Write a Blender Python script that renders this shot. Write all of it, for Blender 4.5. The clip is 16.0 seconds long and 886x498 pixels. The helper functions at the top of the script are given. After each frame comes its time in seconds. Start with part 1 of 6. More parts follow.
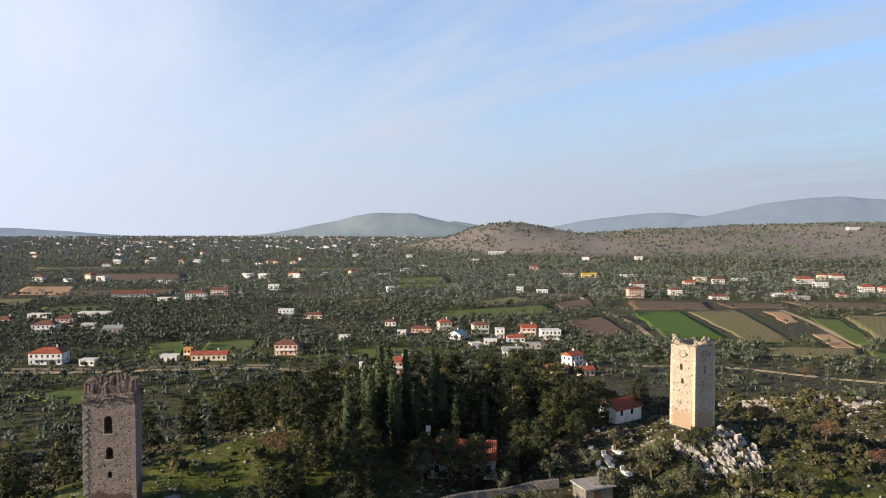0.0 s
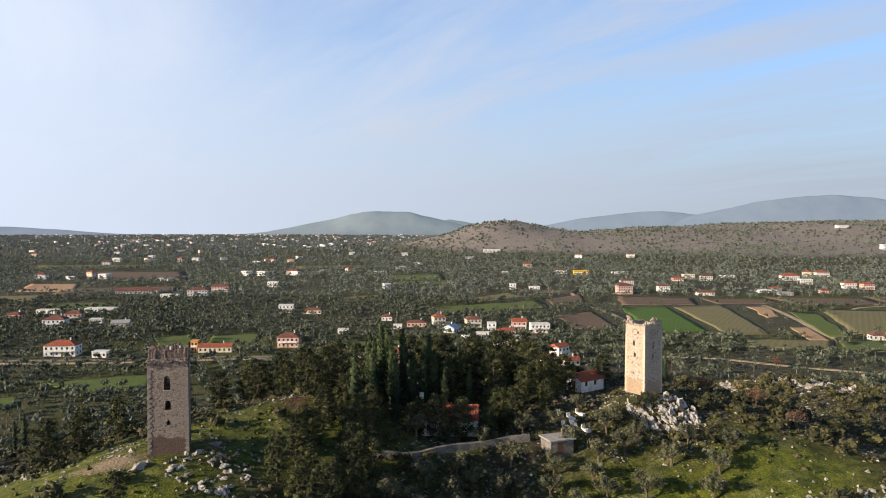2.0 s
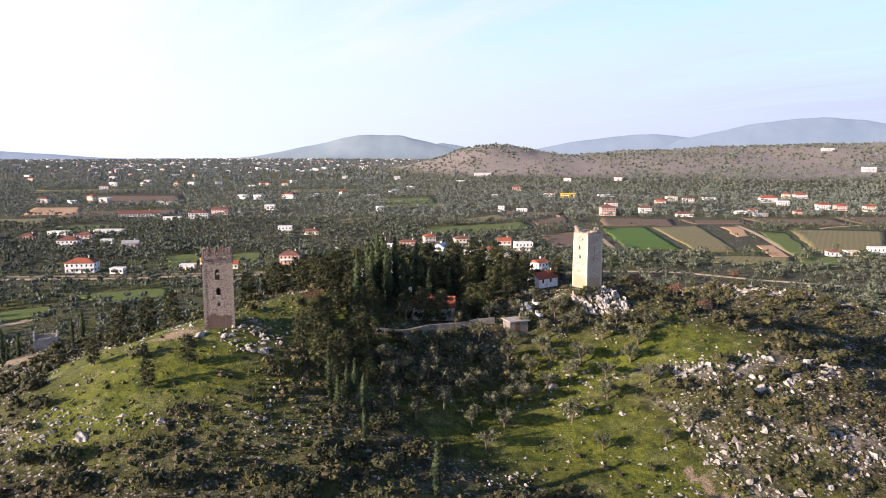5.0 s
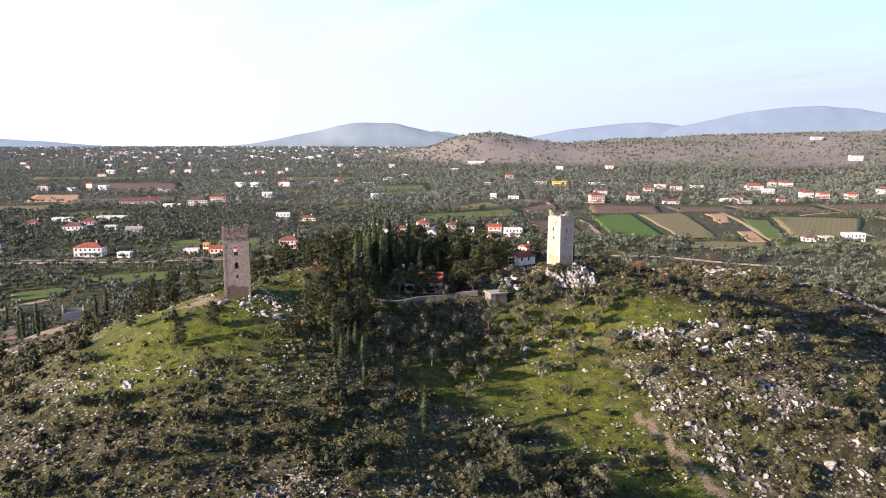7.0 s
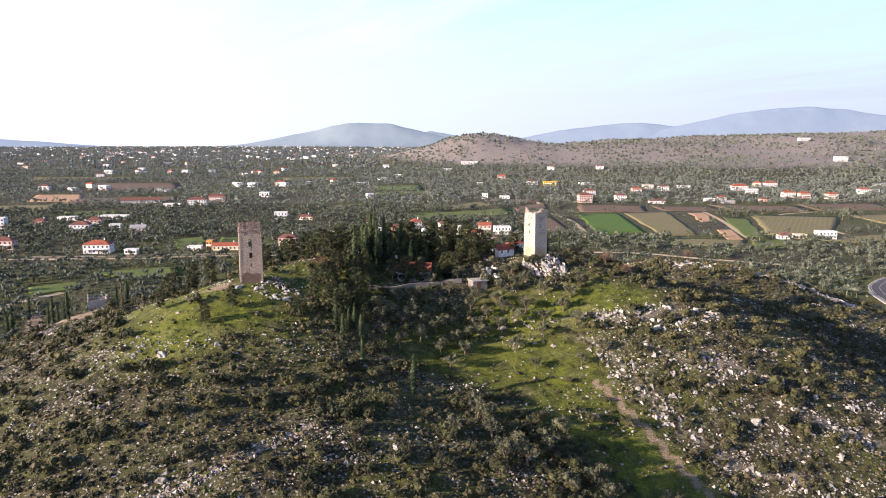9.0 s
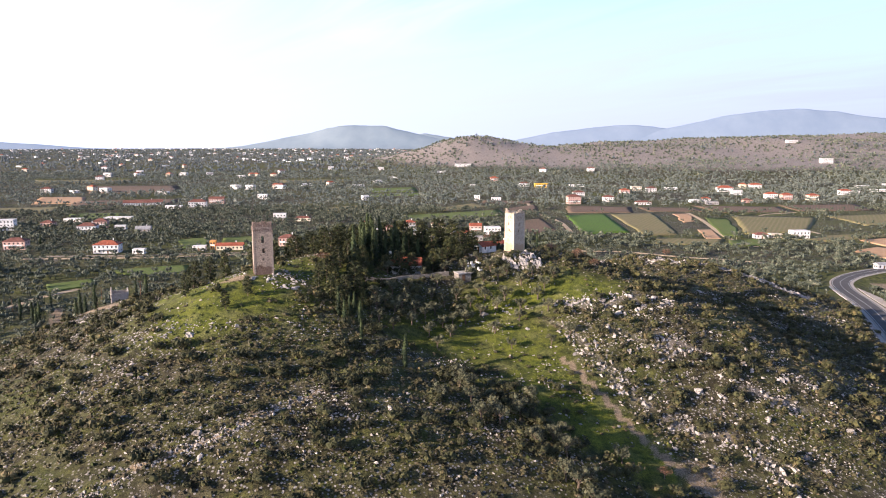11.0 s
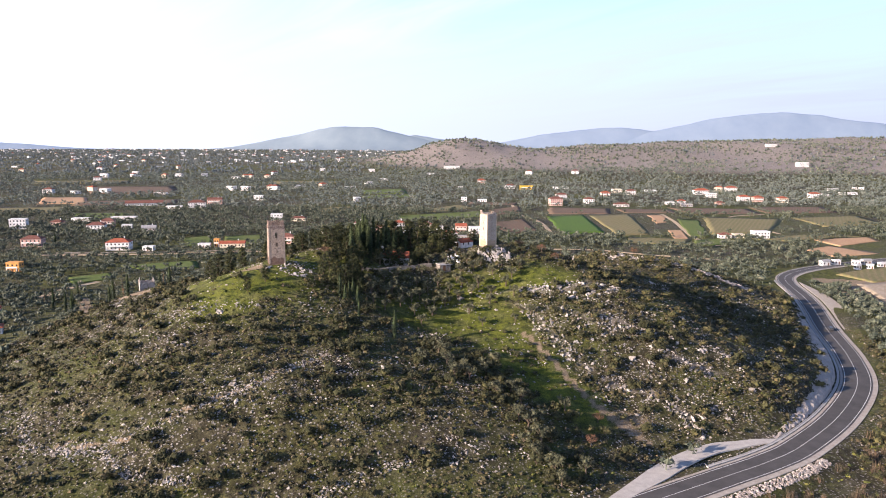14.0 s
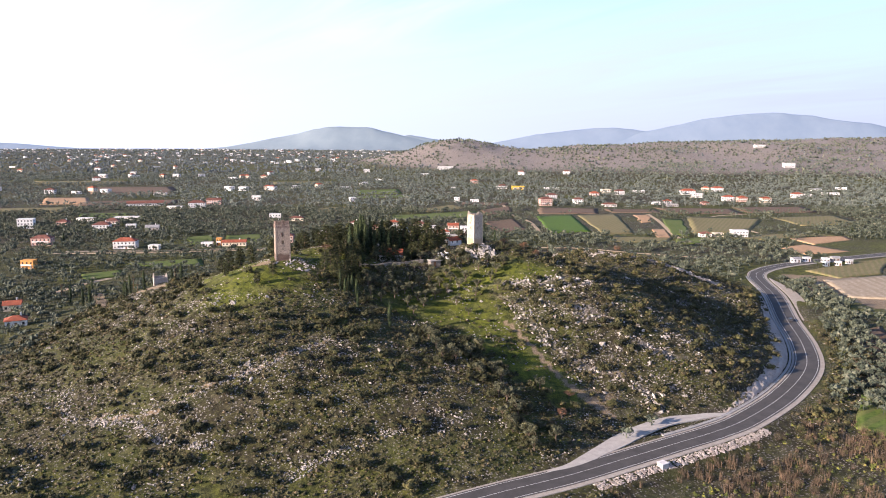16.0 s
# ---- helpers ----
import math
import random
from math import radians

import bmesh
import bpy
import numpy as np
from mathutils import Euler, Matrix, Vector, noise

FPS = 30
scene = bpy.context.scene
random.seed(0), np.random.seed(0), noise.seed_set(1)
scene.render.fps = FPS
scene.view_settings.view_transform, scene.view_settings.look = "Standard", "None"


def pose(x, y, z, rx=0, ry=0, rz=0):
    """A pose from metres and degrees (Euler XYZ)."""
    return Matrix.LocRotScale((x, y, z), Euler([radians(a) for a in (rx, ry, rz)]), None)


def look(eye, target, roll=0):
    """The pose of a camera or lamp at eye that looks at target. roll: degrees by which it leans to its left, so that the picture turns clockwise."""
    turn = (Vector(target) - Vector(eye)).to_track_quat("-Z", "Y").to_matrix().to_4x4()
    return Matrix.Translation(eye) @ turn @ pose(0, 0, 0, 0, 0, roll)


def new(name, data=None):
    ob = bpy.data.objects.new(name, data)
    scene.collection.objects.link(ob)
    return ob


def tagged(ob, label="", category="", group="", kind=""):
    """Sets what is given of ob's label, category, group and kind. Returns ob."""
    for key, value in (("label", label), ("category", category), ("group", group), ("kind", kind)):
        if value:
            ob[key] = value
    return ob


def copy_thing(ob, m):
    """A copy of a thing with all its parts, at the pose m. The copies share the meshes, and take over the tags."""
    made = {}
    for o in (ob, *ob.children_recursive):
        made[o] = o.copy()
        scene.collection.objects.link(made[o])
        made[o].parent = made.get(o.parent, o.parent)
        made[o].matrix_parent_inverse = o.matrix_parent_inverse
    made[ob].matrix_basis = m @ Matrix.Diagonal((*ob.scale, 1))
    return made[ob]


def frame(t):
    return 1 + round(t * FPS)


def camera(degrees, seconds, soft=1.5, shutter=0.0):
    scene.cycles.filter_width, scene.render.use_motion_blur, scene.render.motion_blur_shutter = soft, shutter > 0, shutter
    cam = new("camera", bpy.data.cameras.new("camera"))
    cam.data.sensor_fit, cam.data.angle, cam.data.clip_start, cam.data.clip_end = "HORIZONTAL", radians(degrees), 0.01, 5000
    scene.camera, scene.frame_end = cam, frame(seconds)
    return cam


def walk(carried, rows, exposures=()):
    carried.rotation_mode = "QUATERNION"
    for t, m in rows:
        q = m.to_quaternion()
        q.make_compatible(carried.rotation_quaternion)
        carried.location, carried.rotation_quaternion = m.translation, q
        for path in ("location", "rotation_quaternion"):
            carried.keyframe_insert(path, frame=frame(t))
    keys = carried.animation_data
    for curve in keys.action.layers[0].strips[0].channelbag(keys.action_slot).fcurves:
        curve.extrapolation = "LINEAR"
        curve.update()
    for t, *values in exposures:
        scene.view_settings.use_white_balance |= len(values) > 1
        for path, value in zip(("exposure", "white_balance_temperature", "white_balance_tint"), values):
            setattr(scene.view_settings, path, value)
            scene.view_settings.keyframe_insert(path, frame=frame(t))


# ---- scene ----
cam = camera(62.9, 16.0, soft=1.0)
METRES, EYE, TILT, LEAN, TURN = 200.0, 75.0, 0.0, 0.0, 0.0
ROWS = [
    (0.0, 0.0, 0.0, 0.0, 0.0, -1.9, -0.12),
    (0.5, 0.0007, -0.0264, 0.0002, -0.08, -1.94, -0.12),
    (1.0, 0.0017, -0.0547, 0.0004, -0.18, -1.97, -0.12),
    (1.5, 0.003, -0.081, 0.0005, -0.26, -1.99, -0.11),
    (2.0, 0.0044, -0.1092, 0.0007, -0.35, -2.03, -0.08),
    (2.5, 0.0059, -0.1354, 0.001, -0.43, -2.08, -0.05),
    (3.0, 0.0076, -0.1639, 0.0016, -0.51, -2.43, -0.02),
    (3.5, 0.0091, -0.1913, 0.0024, -0.59, -3.74, 0.02),
    (4.0, 0.0109, -0.2201, 0.0035, -0.7, -5.53, 0.05),
    (4.5, 0.0125, -0.2473, 0.0048, -0.8, -6.88, 0.05),
    (5.0, 0.0139, -0.276, 0.0063, -0.92, -8.04, 0.03),
    (7.5, 0.0209, -0.4137, 0.0148, -1.45, -9.0, -0.08),
    (8.0, 0.0225, -0.4435, 0.0169, -1.58, -8.99, -0.12),
    (8.5, 0.024, -0.4743, 0.019, -1.68, -9.0, -0.12),
    (9.0, 0.0257, -0.5086, 0.0218, -1.77, -8.99, -0.09),
    (11.5, 0.0322, -0.6799, 0.0377, -2.3, -8.84, -0.04),
    (12.0, 0.0329, -0.7176, 0.0415, -2.42, -8.84, -0.08),
    (12.5, 0.0336, -0.7507, 0.0448, -2.53, -8.83, -0.15),
    (13.0, 0.034, -0.7887, 0.0489, -2.67, -8.83, -0.21),
    (13.5, 0.0344, -0.8222, 0.0525, -2.8, -8.8, -0.25),
    (14.0, 0.035, -0.8606, 0.0567, -2.93, -8.78, -0.28),
    (14.5, 0.0355, -0.8933, 0.0606, -3.04, -8.79, -0.28),
    (15.0, 0.036, -0.9286, 0.0649, -3.15, -8.8, -0.29),
    (15.5, 0.0362, -0.9611, 0.069, -3.26, -8.81, -0.31),
    (16.0, 0.0364, -0.9958, 0.0734, -3.36, -8.82, -0.3),
]
EXPOSURES = [(0.0, 0.76, 5950, 11), (2.6, 0.76, 5950, 11), (4.0, 1.0, 5900, 15), (5.2, 1.32, 5750, 22), (8.0, 1.42, 5700, 22), (12.0, 1.44, 5700, 22), (16.0, 1.42, 5700, 22)]
walk(cam, [(t, pose(0, 0, EYE, TILT, LEAN, TURN) @ pose(METRES * x, METRES * y, METRES * z, 90 + pitch, roll, yaw)) for t, x, y, z, yaw, pitch, roll in ROWS],
     exposures=EXPOSURES)


# ---------------------------------------------------------------- light
SUN_AZ, SUN_EL = radians(114), radians(16)      # to the west of north, low winter sun
sun_dir = Vector((-math.sin(SUN_AZ) * math.cos(SUN_EL), math.cos(SUN_AZ) * math.cos(SUN_EL), math.sin(SUN_EL)))
sun = new("sun", bpy.data.lights.new("sun", "SUN"))
sun.data.energy, sun.data.angle, sun.data.color = 5.0, radians(0.6), (1.0, 0.785, 0.53)
sun.matrix_world = look(sun_dir * 100, (0, 0, 0))

world = bpy.data.worlds.new("sky")
scene.world = world
world.use_nodes = True


def wire(tree):
    """Short helper to add nodes to a tree: n(type, {socket: value or socket}, attribute=value)."""
    def n(kind, ins=None, **attrs):
        node = tree.nodes.new(kind)
        for k, v in attrs.items():
            setattr(node, k, v)
        for k, v in (ins or {}).items():
            if isinstance(v, bpy.types.NodeSocket):
                tree.links.new(v, node.inputs[k])
            else:
                node.inputs[k].default_value = v
        return node
    return n


def ramp(n, fac, *stops):
    node = n("ShaderNodeValToRGB", {"Fac": fac})
    els = node.color_ramp.elements
    while len(els) < len(stops):
        els.new(0.5)
    for e, (p, c) in zip(els, stops):
        e.position, e.color = p, (*c, 1) if len(c) == 3 else c
    return node.outputs["Color"]


def mixc(n, fac, a, b, mode="MIX"):
    node = n("ShaderNodeMix", data_type="RGBA", blend_type=mode)
    for i, v in ((0, fac), (6, a), (7, b)):
        if isinstance(v, bpy.types.NodeSocket):
            node.id_data.links.new(v, node.inputs[i])
        else:
            node.inputs[i].default_value = v if i == 0 else (*v, 1)
    return node.outputs[2]


def maths(n, op, a, b=0.0, c=0.0):
    return n("ShaderNodeMath", {0: a, 1: b, 2: c}, operation=op).outputs[0]


def build_sky():
    tree = world.node_tree
    tree.nodes.clear()
    n = wire(tree)
    co = n("ShaderNodeTexCoord").outputs["Generated"]
    d = n("ShaderNodeSeparateXYZ", {0: co})
    up = maths(n, "MAXIMUM", d.outputs[2], 0.012)
    vec = n("ShaderNodeCombineXYZ", {0: d.outputs[0], 1: d.outputs[1], 2: up}).outputs[0]
    sky = n("ShaderNodeTexSky", {"Vector": vec}, sky_type="NISHITA", sun_disc=False, sun_elevation=SUN_EL, sun_rotation=-SUN_AZ,
            air_density=1.0, dust_density=0.6, ozone_density=2.0, altitude=50)
    sky_c = mixc(n, 1.0, sky.outputs[0], (SKY * 1.04, SKY * 1.28, SKY * 1.52), "MULTIPLY")
    # the clear blue deepens towards the zenith
    deep = n("ShaderNodeMapRange", {0: up, 1: 0.28, 2: 0.70, 3: 1.0, 4: 0.30}, interpolation_type="SMOOTHSTEP").outputs[0]
    sky_c = n("ShaderNodeVectorMath", {0: sky_c, "Scale": deep}, operation="SCALE").outputs[0]
    # thin high cloud, drawn out along one direction, on a plane overhead
    h = maths(n, "ADD", up, 0.10)
    cx, cy = maths(n, "DIVIDE", d.outputs[0], h), maths(n, "DIVIDE", d.outputs[1], h)
    flat = n("ShaderNodeCombineXYZ", {0: cx, 1: cy, 2: 0.0}).outputs[0]
    turned = n("ShaderNodeMapping", {"Vector": flat, "Rotation": (0, 0, radians(58))}).outputs[0]
    m = n("ShaderNodeMapping", {"Vector": turned, "Scale": (0.34, 1.25, 1)}).outputs[0]
    streak = n("ShaderNodeTexNoise", {"Vector": m, "Scale": 1.3, "Detail": 7.0, "Roughness": 0.6, "Distortion": 0.6}).outputs[0]
    broad = n("ShaderNodeTexNoise", {"Vector": flat, "Scale": 0.42, "Detail": 3.0, "Roughness": 0.5}).outputs[0]
    c = maths(n, "MULTIPLY", ramp(n, streak, (0.36, (0, 0, 0)), (0.66, (1, 1, 1))), ramp(n, broad, (0.32, (0.35,) * 3), (0.58, (1,) * 3)))
    side = n("ShaderNodeVectorMath", {0: co, 1: sun_dir}, operation="DOT_PRODUCT").outputs["Value"]
    lit = maths(n, "MULTIPLY_ADD", side, 0.22, 0.50)
    white = n("ShaderNodeCombineXYZ", {0: maths(n, "MULTIPLY", lit, 1.0), 1: maths(n, "MULTIPLY", lit, 1.01), 2: maths(n, "MULTIPLY", lit, 1.04)}).outputs[0]
    toward = n("ShaderNodeMapRange", {0: side, 1: -0.55, 2: 0.30, 3: 0.0, 4: 0.70}, interpolation_type="SMOOTHSTEP").outputs[0]
    thin = n("ShaderNodeMapRange", {0: up, 1: 0.30, 2: 0.55, 3: 1.0, 4: 0.0}, interpolation_type="SMOOTHSTEP").outputs[0]
    cover = maths(n, "SUBTRACT", 1.0, maths(n, "MULTIPLY", maths(n, "SUBTRACT", 1.0, maths(n, "MULTIPLY", c, 0.8)), maths(n, "SUBTRACT", 1.0, toward)))
    veil = maths(n, "MULTIPLY", cover, thin)
    out = mixc(n, veil, sky_c, white)
    low = n("ShaderNodeMapRange", {0: up, 1: 0.0, 2: 0.36, 3: 0.94, 4: 0.0}, interpolation_type="SMOOTHSTEP").outputs[0]
    hz = n("ShaderNodeCombineXYZ", {0: maths(n, "MULTIPLY", lit, 0.84), 1: maths(n, "MULTIPLY", lit, 0.89), 2: maths(n, "MULTIPLY", lit, 0.98)}).outputs[0]
    out = mixc(n, low, out, hz)
    bg = n("ShaderNodeBackground", {"Color": out, "Strength": 1.0})
    n("ShaderNodeOutputWorld", {"Surface": bg.outputs[0]})


SKY = 0.085
build_sky()

# ---------------------------------------------------------------- the lie of the land
# rounded rises that make the castle hill: middle x, y, half-widths, turn, height
HILL = [
    (-58.22, 73.62, 28.54, 39.49, -0.48, 25.41),
    (40.82, 111.12, 43.91, 51.23, -0.08, 32.06),
    (99.05, 76, 34.74, 32.28, 0.09, 18.46),
    (0.47, 47.74, 49.23, 31.71, -0.87, 23.37),
    (128.18, 207.86, 55.15, 37.55, -0.94, 21.81),
    (-103.6, 114.79, 24.63, 56.08, -0.12, 13.84),
    (-7.42, 143.55, 69.31, 30.28, -0.05, 19.95),
    (43.97, 37.46, 46.03, 45.21, -0.2, -10.63),
    (12.03, 59.34, 20.51, 49.01, -0.34, -7.79),
    (-30.89, 13.75, 37.55, 18.94, 0.08, 12.88),
]
HILL.append((-36, 119, 20, 13, 0.1, 3.8))        # level lawn behind the battlemented tower
# far rises: the scrub ridge and its knoll
FAR = [(900, 2150, 600, 330, 0.0, 66), (1780, 2200, 330, 320, 0.0, 66), (175, 1980, 115, 190, 0.0, 54), (420, 1700, 260, 160, 0.2, 22), (1250, 1650, 420, 260, 0.0, 34),
       (-900, 4300, 900, 300, 0.0, 8), (640, 1380, 240, 120, 0.1, 10)]
ROAD_PTS = [(-420, -262), (-250, -176), (-120, -108), (-60, -78), (-20, -56), (10, -41.5), (31.9, -31), (51, -22.8), (67.9, -14.2), (87.9, -3.9), (103, 4), (116.8, 13.2), (140.7, 34.6),
            (164.4, 62.9), (180.5, 94.1), (196.2, 135.6), (218.8, 191.2), (235, 244), (251.2, 267.8), (277.1, 286.7), (315.1, 304.4), (374.6, 328.4), (520, 385), (760, 470)]
ROAD_Z = 2.0
rng = np.random.default_rng(7)
LATTICE = rng.random((256, 256))


def vnoise(x, y):
    xi, yi = np.floor(x).astype(int), np.floor(y).astype(int)
    fx, fy = x - xi, y - yi
    fx, fy = fx * fx * (3 - 2 * fx), fy * fy * (3 - 2 * fy)
    g = lambda a, b: LATTICE[a & 255, b & 255]
    return (g(xi, yi) * (1 - fx) + g(xi + 1, yi) * fx) * (1 - fy) + (g(xi, yi + 1) * (1 - fx) + g(xi + 1, yi + 1) * fx) * fy


def fbm(x, y, size, octaves=4):
    """Soft noise about 0, of that size in metres."""
    out, amp, tot = 0, 1.0, 0.0
    for i in range(octaves):
        out, tot = out + amp * (vnoise(x / size + 17.3 * i, y / size - 9.1 * i) - 0.5), tot + amp
        amp, size = amp * 0.5, size / 2.03
    return 2 * out / tot


def spline(pts, step):
    """Points at about even steps along a smooth line through pts."""
    p = np.array(pts, float)
    p = np.vstack([2 * p[0] - p[1], p, 2 * p[-1] - p[-2]])
    out = []
    for a, b, c, d in zip(p, p[1:], p[2:], p[3:]):
        k = max(2, int(np.linalg.norm(c - b) / step))
        t = (np.arange(k) / k)[:, None]
        out.append(0.5 * (2 * b + (c - a) * t + (2 * a - 5 * b + 4 * c - d) * t ** 2 + (3 * b - a - 3 * c + d) * t ** 3))
    return np.vstack(out + [p[-2][None]])


ROAD = spline(ROAD_PTS, 4.0)


def line_distance(x, y, line):
    """Distance of many points from a polyline given by close samples."""
    best = np.full(x.shape, 1e9)
    for px, py in line:
        np.minimum(best, (x - px) ** 2 + (y - py) ** 2, out=best)
    return np.sqrt(best)


def rises(x, y, table):
    z = np.zeros_like(x, dtype=float)
    for cx, cy, sx, sy, a, h in table:
        c, s = math.cos(a), math.sin(a)
        u, v = (c * (x - cx) + s * (y - cy)) / sx, (-s * (x - cx) + c * (y - cy)) / sy
        z = z + h * np.exp(-(u * u + v * v) / 2)
    return z


def smooth(a, b, v):
    t = np.clip((v - a) / (b - a), 0, 1)
    return t * t * (3 - 2 * t)


def ground_z(x, y, road=True):
    x, y = np.atleast_1d(np.asarray(x, float)), np.atleast_1d(np.asarray(y, float))
    z = rises(x, y, HILL)
    z = np.where(z > 0, z, z * 0.3)
    on_hill = smooth(1.5, 12, z)
    z = z + on_hill * (fbm(x, y, 22, 4) * 1.5 + fbm(x + 500, y, 4.5, 3) * 0.45)
    far = rises(x, y, FAR)
    z = z + far + smooth(5, 40, far) * fbm(x, y, 260, 4) * 14 + (1 - on_hill) * fbm(x, y, 120, 3) * 0.5
    for cx, cy, level, r in ((-39.0, 85.0, 41.6, 4.6), (40.0, 115.2, 43.0, 4.5), (30, 126.5, 41.0, 6.0), (5, 112, 36.2, 7.0)):
        w = 1 - smooth(r, r + 7, np.hypot(x - cx, y - cy))
        z = z * (1 - w) + level * w
    if road:
        near = (x > -450) & (x < 790) & (y > -290) & (y < 500)
        d = np.full(x.shape, 1e9)
        d[near] = line_distance(x[near], y[near], ROAD)
        w = 1 - smooth(6.5, 14, d)
        z = z * (1 - w) + (ROAD_Z - 0.25) * w
    return z


def gz(x, y):
    return float(ground_z(x, y)[0])


# ---------------------------------------------------------------- materials
def material(name, rough=0.9):
    m = bpy.data.materials.new(name)
    m.use_nodes = True
    m.node_tree.nodes.clear()
    n = wire(m.node_tree)
    b = n("ShaderNodeBsdfPrincipled", {"Roughness": rough, "Specular IOR Level": 0.25})
    n("ShaderNodeOutputMaterial", {"Surface": b.outputs[0]})
    return m, n, b


def put(b, **ins):
    for k, v in ins.items():
        k = k.replace("_", " ")
        if isinstance(v, bpy.types.NodeSocket):
            b.id_data.links.new(v, b.inputs[k])
        else:
            b.inputs[k].default_value = v if not isinstance(v, tuple) or len(v) != 3 else (*v, 1)


def noise_of(n, scale, detail=5.0, rough=0.6, space="Object", vec=None):
    co = vec or n("ShaderNodeTexCoord").outputs[space]
    return n("ShaderNodeTexNoise", {"Vector": co, "Scale": scale, "Detail": detail, "Roughness": rough}).outputs[0]


def bump(n, height, strength=0.5, distance=0.1):
    return n("ShaderNodeBump", {"Height": height, "Strength": strength, "Distance": distance}).outputs[0]


def mottled(name, dark, light, scale=1.0, rough=0.9, strength=0.5, distance=0.05, fine=None):
    """A surface of two tones, broken up at a large and a small scale, with fine relief."""
    m, n, b = material(name, rough)
    big, small = noise_of(n, scale), noise_of(n, fine or scale * 9, 3.0)
    f = maths(n, "MULTIPLY_ADD", small, 0.5, maths(n, "MULTIPLY", big, 0.6))
    put(b, Base_Color=mixc(n, ramp(n, f, (0.38, (0, 0, 0)), (0.70, (1, 1, 1))), dark, light), Normal=bump(n, small, strength, distance))
    return m


def foliage(name, dark, light, other=None, sheen=0.05):
    """Leaves: each clump or leaf takes its own tone between dark and light, a few take the other."""
    m, n, b = material(name, 0.75)
    r = n("ShaderNodeNewGeometry").outputs["Random Per Island"]
    stops = [(0.0, dark), (0.75, light)] + ([(1.0, other)] if other else [])
    tone = ramp(n, r, *stops)
    who = n("ShaderNodeObjectInfo").outputs["Random"]
    tone = mixc(n, 1.0, tone, ramp(n, who, (0.0, (0.75, 0.75, 0.75)), (1.0, (1.25, 1.2, 1.15))), "MULTIPLY")
    big = noise_of(n, 0.09, 3.0)
    tone = mixc(n, 1.0, tone, ramp(n, big, (0.3, (0.75, 0.78, 0.8)), (0.7, (1.25, 1.2, 1.1))), "MULTIPLY")
    patch = n("ShaderNodeTexNoise", {"Vector": n("ShaderNodeTexCoord").outputs["Object"], "Scale": 0.42, "Detail": 1.0}).outputs[0]
    tone = mixc(n, 1.0, tone, ramp(n, patch, (0.34, (0.62, 0.66, 0.66)), (0.5, (1.0, 1.0, 1.0)), (0.66, (1.36, 1.27, 1.22))), "MULTIPLY")
    put(b, Base_Color=tone, Sheen_Weight=sheen, Specular_IOR_Level=0.2)
    return m


